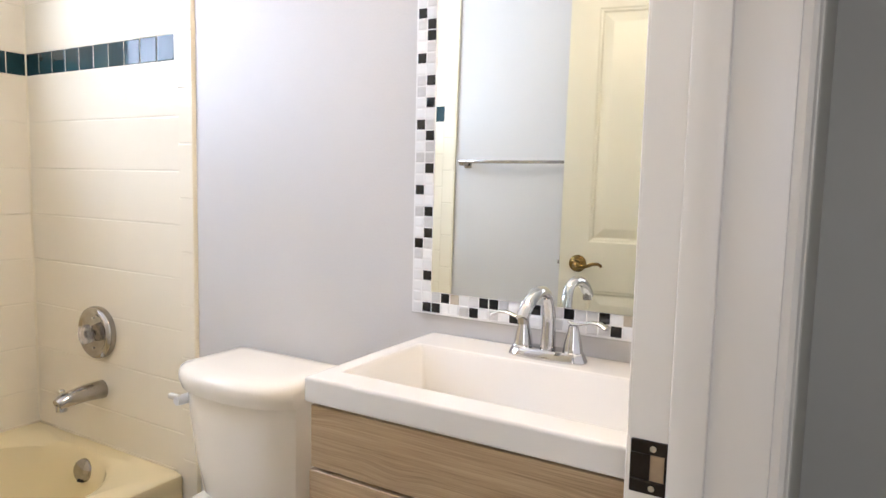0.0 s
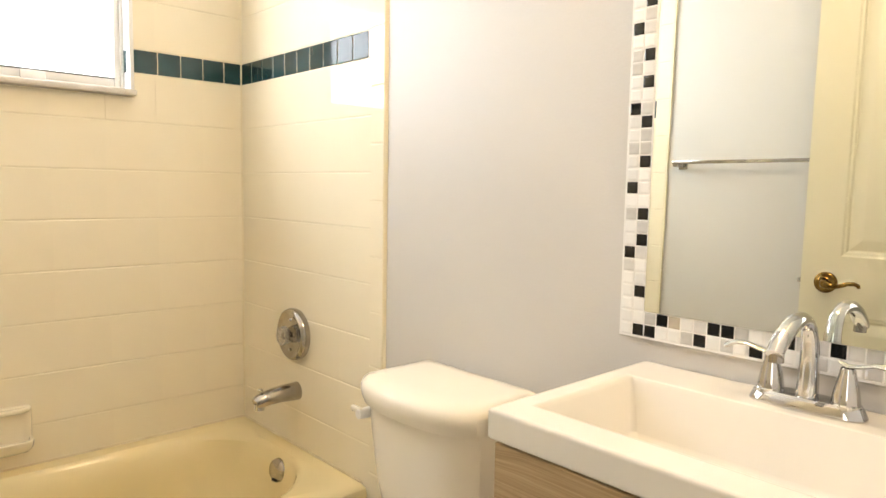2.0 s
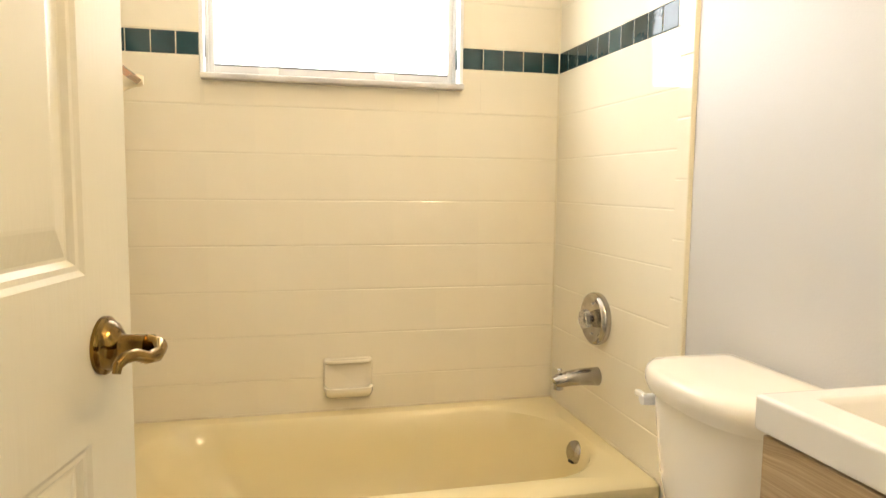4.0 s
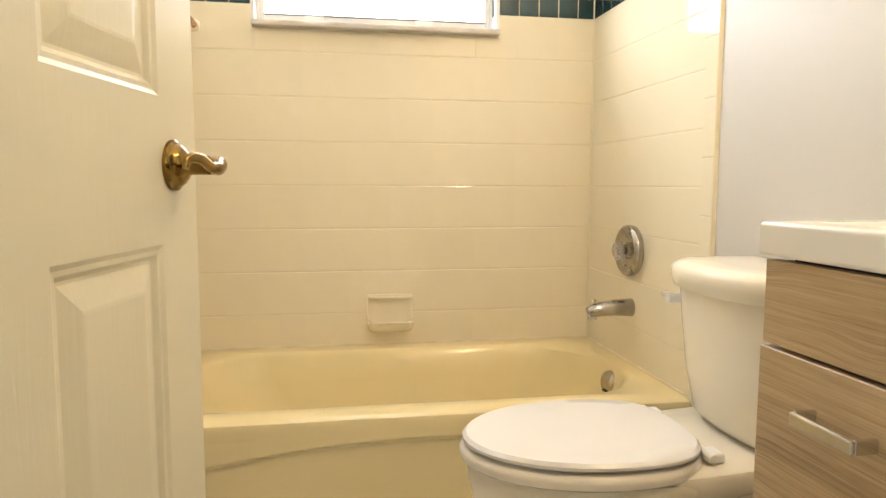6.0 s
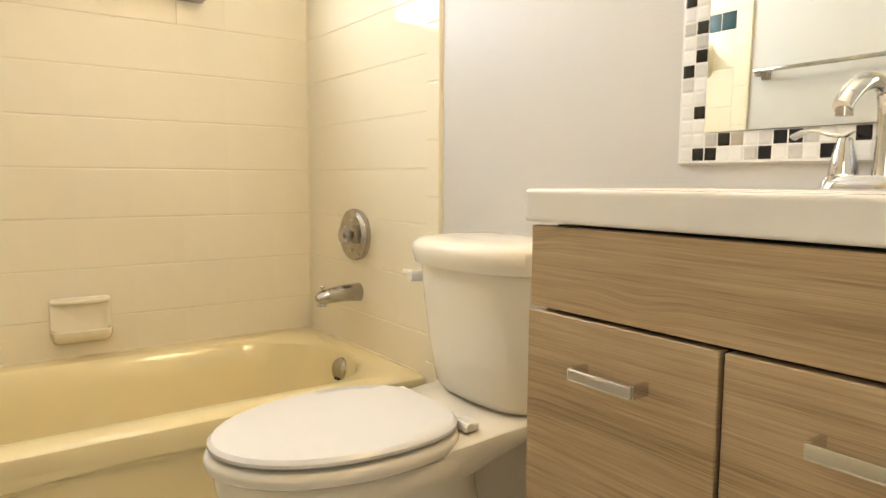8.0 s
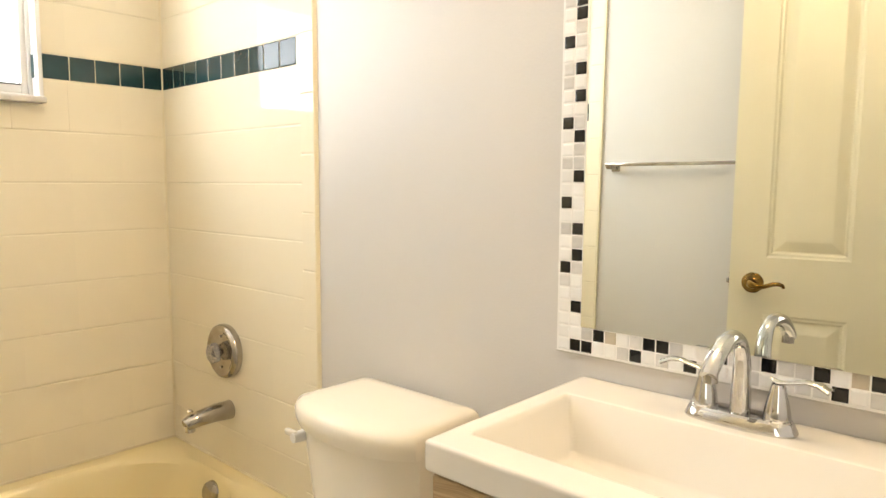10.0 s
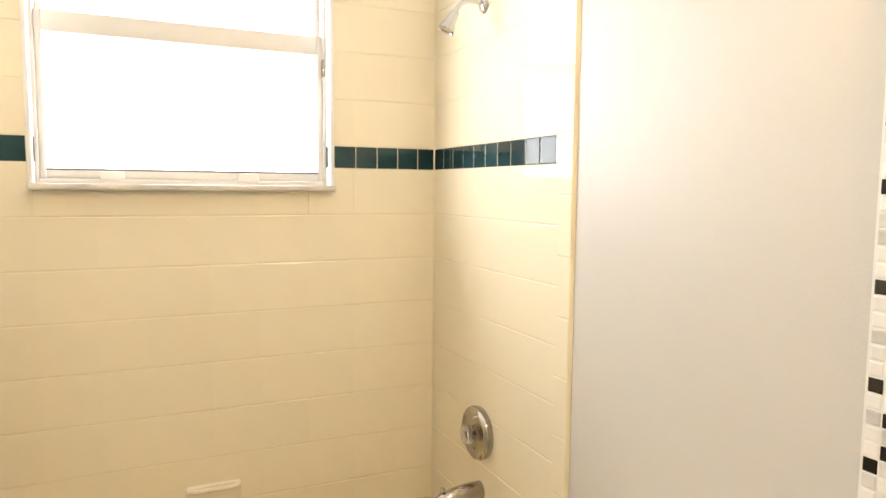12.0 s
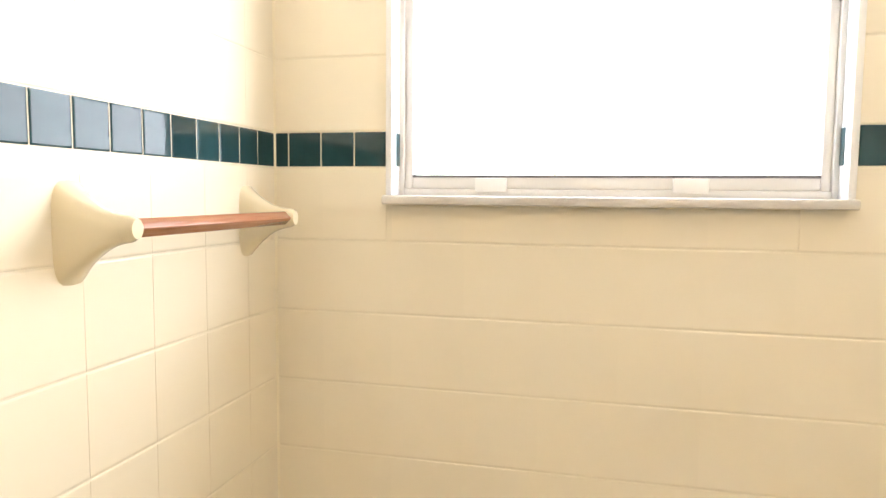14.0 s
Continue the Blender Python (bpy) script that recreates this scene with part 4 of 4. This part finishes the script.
def tile_mesh(w, h, mat, axis, depth=0.0016, ch=0.0017):
    key = (round(w, 4), round(h, 4), mat.name, axis)
    if key in meshes:
        return meshes[key]
    a, b = w / 2, h / 2
    v, su = [], (0.14 if axis == "-y" else 0.0) if mat is M_TILE else 1.0
    for s, d in ((0.0, -0.0004), (0.0005, depth * 0.55), (ch * 1.8, depth)):
        for u, q in ((-a + s * su, -b + s), (a - s * su, -b + s), (a - s * su, b - s), (-a + s * su, b - s)):
            v.append({"x": (d, u, q), "y": (u, -d, q), "-y": (u, d, q), "z": (u, q, d)}[axis])
    f = [(8, 9, 10, 11)]
    for o in (0, 4):
        f += [(o + i, o + (i + 1) % 4, o + 4 + (i + 1) % 4, o + 4 + i) for i in range(4)]
    me = bpy.data.meshes.new("tile")
    me.from_pydata(v, [], f)
    me.materials.append(mat)
    bmx = bmesh.new()
    bmx.from_mesh(me)
    bmesh.ops.recalc_face_normals(bmx, faces=bmx.faces)
    c = bmx.faces[:]
    c.sort(key=lambda q: -q.calc_area())
    want = {"x": Vector((1, 0, 0)), "y": Vector((0, -1, 0)), "-y": Vector((0, 1, 0)), "z": Vector((0, 0, 1))}[axis]
    if c[0].normal.dot(want) < 0:
        bmesh.ops.reverse_faces(bmx, faces=bmx.faces)
    bmx.to_mesh(me)
    bmx.free()
    meshes[key] = me
    return me


rng = random.Random(4)


def tile(name, parent, axis, face, u0, u1, z0, z1, mat, g=G, depth=0.0016):
    if u1 - u0 < 0.012 or z1 - z0 < 0.012:
        return
    me = tile_mesh(u1 - u0 - (g if mat is not M_TILE else 0.14 * g if axis == "-y" else 0.0), z1 - z0 - g, mat, axis, depth)
    ob = new(name, me)
    u, z = (u0 + u1) / 2, (z0 + z1) / 2
    ob.location = {"x": (face, u, z), "y": (u, face, z), "-y": (u, face, z), "z": (u, z, face)}[axis]
    if axis != "z":
        ob.rotation_euler = [radians(rng.uniform(-0.012, 0.012)) for _ in range(3)]
    ob.parent = parent


K, KY, BAND0, BAND1 = 0.1585, 0.159, 1.550, 1.626
ROWS = [(BAND0 - (k + 1) * K, BAND0 - k * K) for k in range(8)]
ROWS += [(BAND1 + k * K, BAND1 + (k + 1) * K) for k in range(4)]


def notched_tile(parent, y0, y1, z0, z1, n0, n1, cut):
    """A tile of the tub wall with a corner cut out round the window."""
    h = G / 2
    if y0 < n0:
        ring = [(y0, z0 + h), (y1, z0 + h), (y1, cut), (n0, cut), (n0, z1 - h), (y0, z1 - h)]
    else:
        ring = [(y0, z0 + h), (y1, z0 + h), (y1, z1 - h), (n1, z1 - h), (n1, cut), (y0, cut)]
    ym, zm = sum(p[0] for p in ring) / 6, sum(p[1] for p in ring) / 6
    rows = [[(d, y + (ym - y) * k, z + (zm - z) * k) for y, z in ring] for d, k in ((-0.0004, 0.0), (0.0009, 0.006), (0.0016, 0.028))]
    ob = new("tile", finish(loft(rows, cap0=False), "tile", M_TILE))
    ob.location, ob.parent = (W_FACE, 0, 0), parent


# tub wall: whole tiles, cut where the window stands
cols = [S_TILE, 0.102] + [0.102 + KY * k for k in range(1, 10)] + [1.520]
cols = [c for i, c in enumerate(cols) if i == len(cols) - 1 or c < 1.50]
for z0, z1 in ROWS:
    z0 = max(z0, RIM - 0.02)
    for u0, u1 in zip(cols, cols[1:]):
        a0, a1, b0, b1 = u0, u1, z0, z1
        wy0, wy1 = WY0 - 0.002, WY1 + 0.002
        if b1 > WZ0 - 0.02 and b0 < WZ1:
            if b0 < WZ0 - 0.02 - 0.012 and wy0 + 0.02 < a1 and a0 < wy1 - 0.02:
                if a0 < wy0 or a1 > wy1:
                    notched_tile(wall_west, a0, a1, b0, b1, wy0, wy1, WZ0 - 0.019)
                    continue
                b1 = WZ0 - 0.019
            elif b1 > WZ1 + 0.02 and a1 > wy0 and a0 < wy1:
                b0 = WZ1 + 0.004
            elif a0 >= wy0 and a1 <= wy1:
                continue
            elif a0 < wy0 < a1:
                a1 = wy0
            elif a0 < wy1 < a1:
                a0 = wy1
        tile("tile", wall_west, "x", W_FACE, a0, a1, b0, b1, M_TILE)
BT = 0.0770
edges = [S_TILE, 0.021] + [0.021 + BT * k for k in range(1, 4)] + [1.147 + BT * k for k in range(5)] + [1.520]
for u0, u1 in zip(edges, edges[1:]):
    if u1 > WY0 and u0 < WY1:
        if u0 < WY0:
            u1 = WY0 - 0.002
        elif u1 > WY1:
            u0 = WY1 + 0.002
        else:
            continue
    tile("band_tile", wall_west, "x", W_FACE, u0, u1, BAND0, BAND1, M_GREEN)
# end walls of the tub: where the whole tiles end, the band ends, and their steps along the wall
for wall, axis, face, tile_end, step, band_end, band_step, edge in (
        (wall_north, "y", 1.5216, 0.795, 0.157, 0.780, 0.0780, 0.850), (wall_south, "-y", S_TILE, 0.720, 0.150, 0.724, 0.0724, 0.782)):
    for z0, z1 in ROWS:
        for k in range(6):
            u1 = tile_end - step * k
            u0 = max(0.0, u1 - step)
            tile("tile", wall, axis, face, u0, u1, max(z0, RIM - 0.02), z1, M_TILE)
    for k in range(10):
        tile("band_tile", wall, axis, face, band_end - band_step * (k + 1), band_end - band_step * k, BAND0, BAND1, M_GREEN)
    tile("band_filler", wall, axis, face, band_end, tile_end, BAND0, BAND1, M_TILE)
    zs = [BAND0 - K / 2 - K * k for k in range(10)][::-1] + [BAND0 - K / 2 + K * k for k in range(1, 7)]
    zs = [0.004] + [q for q in zs if 0.03 < q < TILE_TOP - 0.02] + [TILE_TOP]
    for z0, z1 in zip(zs, zs[1:]):
        tile("bullnose_tile", wall, axis, face, tile_end, edge, z0, z1, M_TILE)

# mosaic frame pieces
BLACK = {(3, 1), (7, 1), (8, 1), (12, 1), (15, 1), (18, 1), (21, 1), (1, 0), (2, 0), (6, 0), (10, 0), (19, 0), (23, 0)}
BLACK |= {(1, r) for r in (3, 7, 9, 13, 16, 19, 21, 25, 26, 30, 34, 35)} | {(0, r) for r in (6, 11, 17, 23, 27, 31, 32, 38)}
BLACK |= {(NCOL - 2, r) for r in (4, 9, 15, 18, 24, 31)} | {(NCOL - 1, r) for r in (7, 12, 21, 27, 34)}
BLACK |= {(c, NROW - 1) for c in (4, 9, 13, 20)} | {(c, NROW - 2) for c in (2, 7, 16, 23)}
for c in range(NCOL):
    for r in range(NROW):
        if 2 <= c < NCOL - 2 and 2 <= r < NROW - 2:
            continue
        k = rng.random()
        mat = M_MBLACK if (c, r) in BLACK else M_MWHITE if k < 0.58 else M_MPEARL if k < 0.97 else M_MBEIGE
        tile("mosaic_tile", mir, "y", MF + 0.0016, MX0 + c * T, MX0 + (c + 1) * T, MZ0 + r * TZ, MZ0 + (r + 1) * TZ, mat, g=0.0020, depth=0.0016)

# floor tiles
FT = 0.305
for i in range(6):
    for j in range(5):
        x0, y0 = 0.80 + FT * i, -0.005 + FT * j
        tile("floor_tile", floor, "z", -0.0055, x0, min(x0 + FT, E_FACE), y0, min(y0 + FT, N_FACE), M_FLOOR, g=0.004)
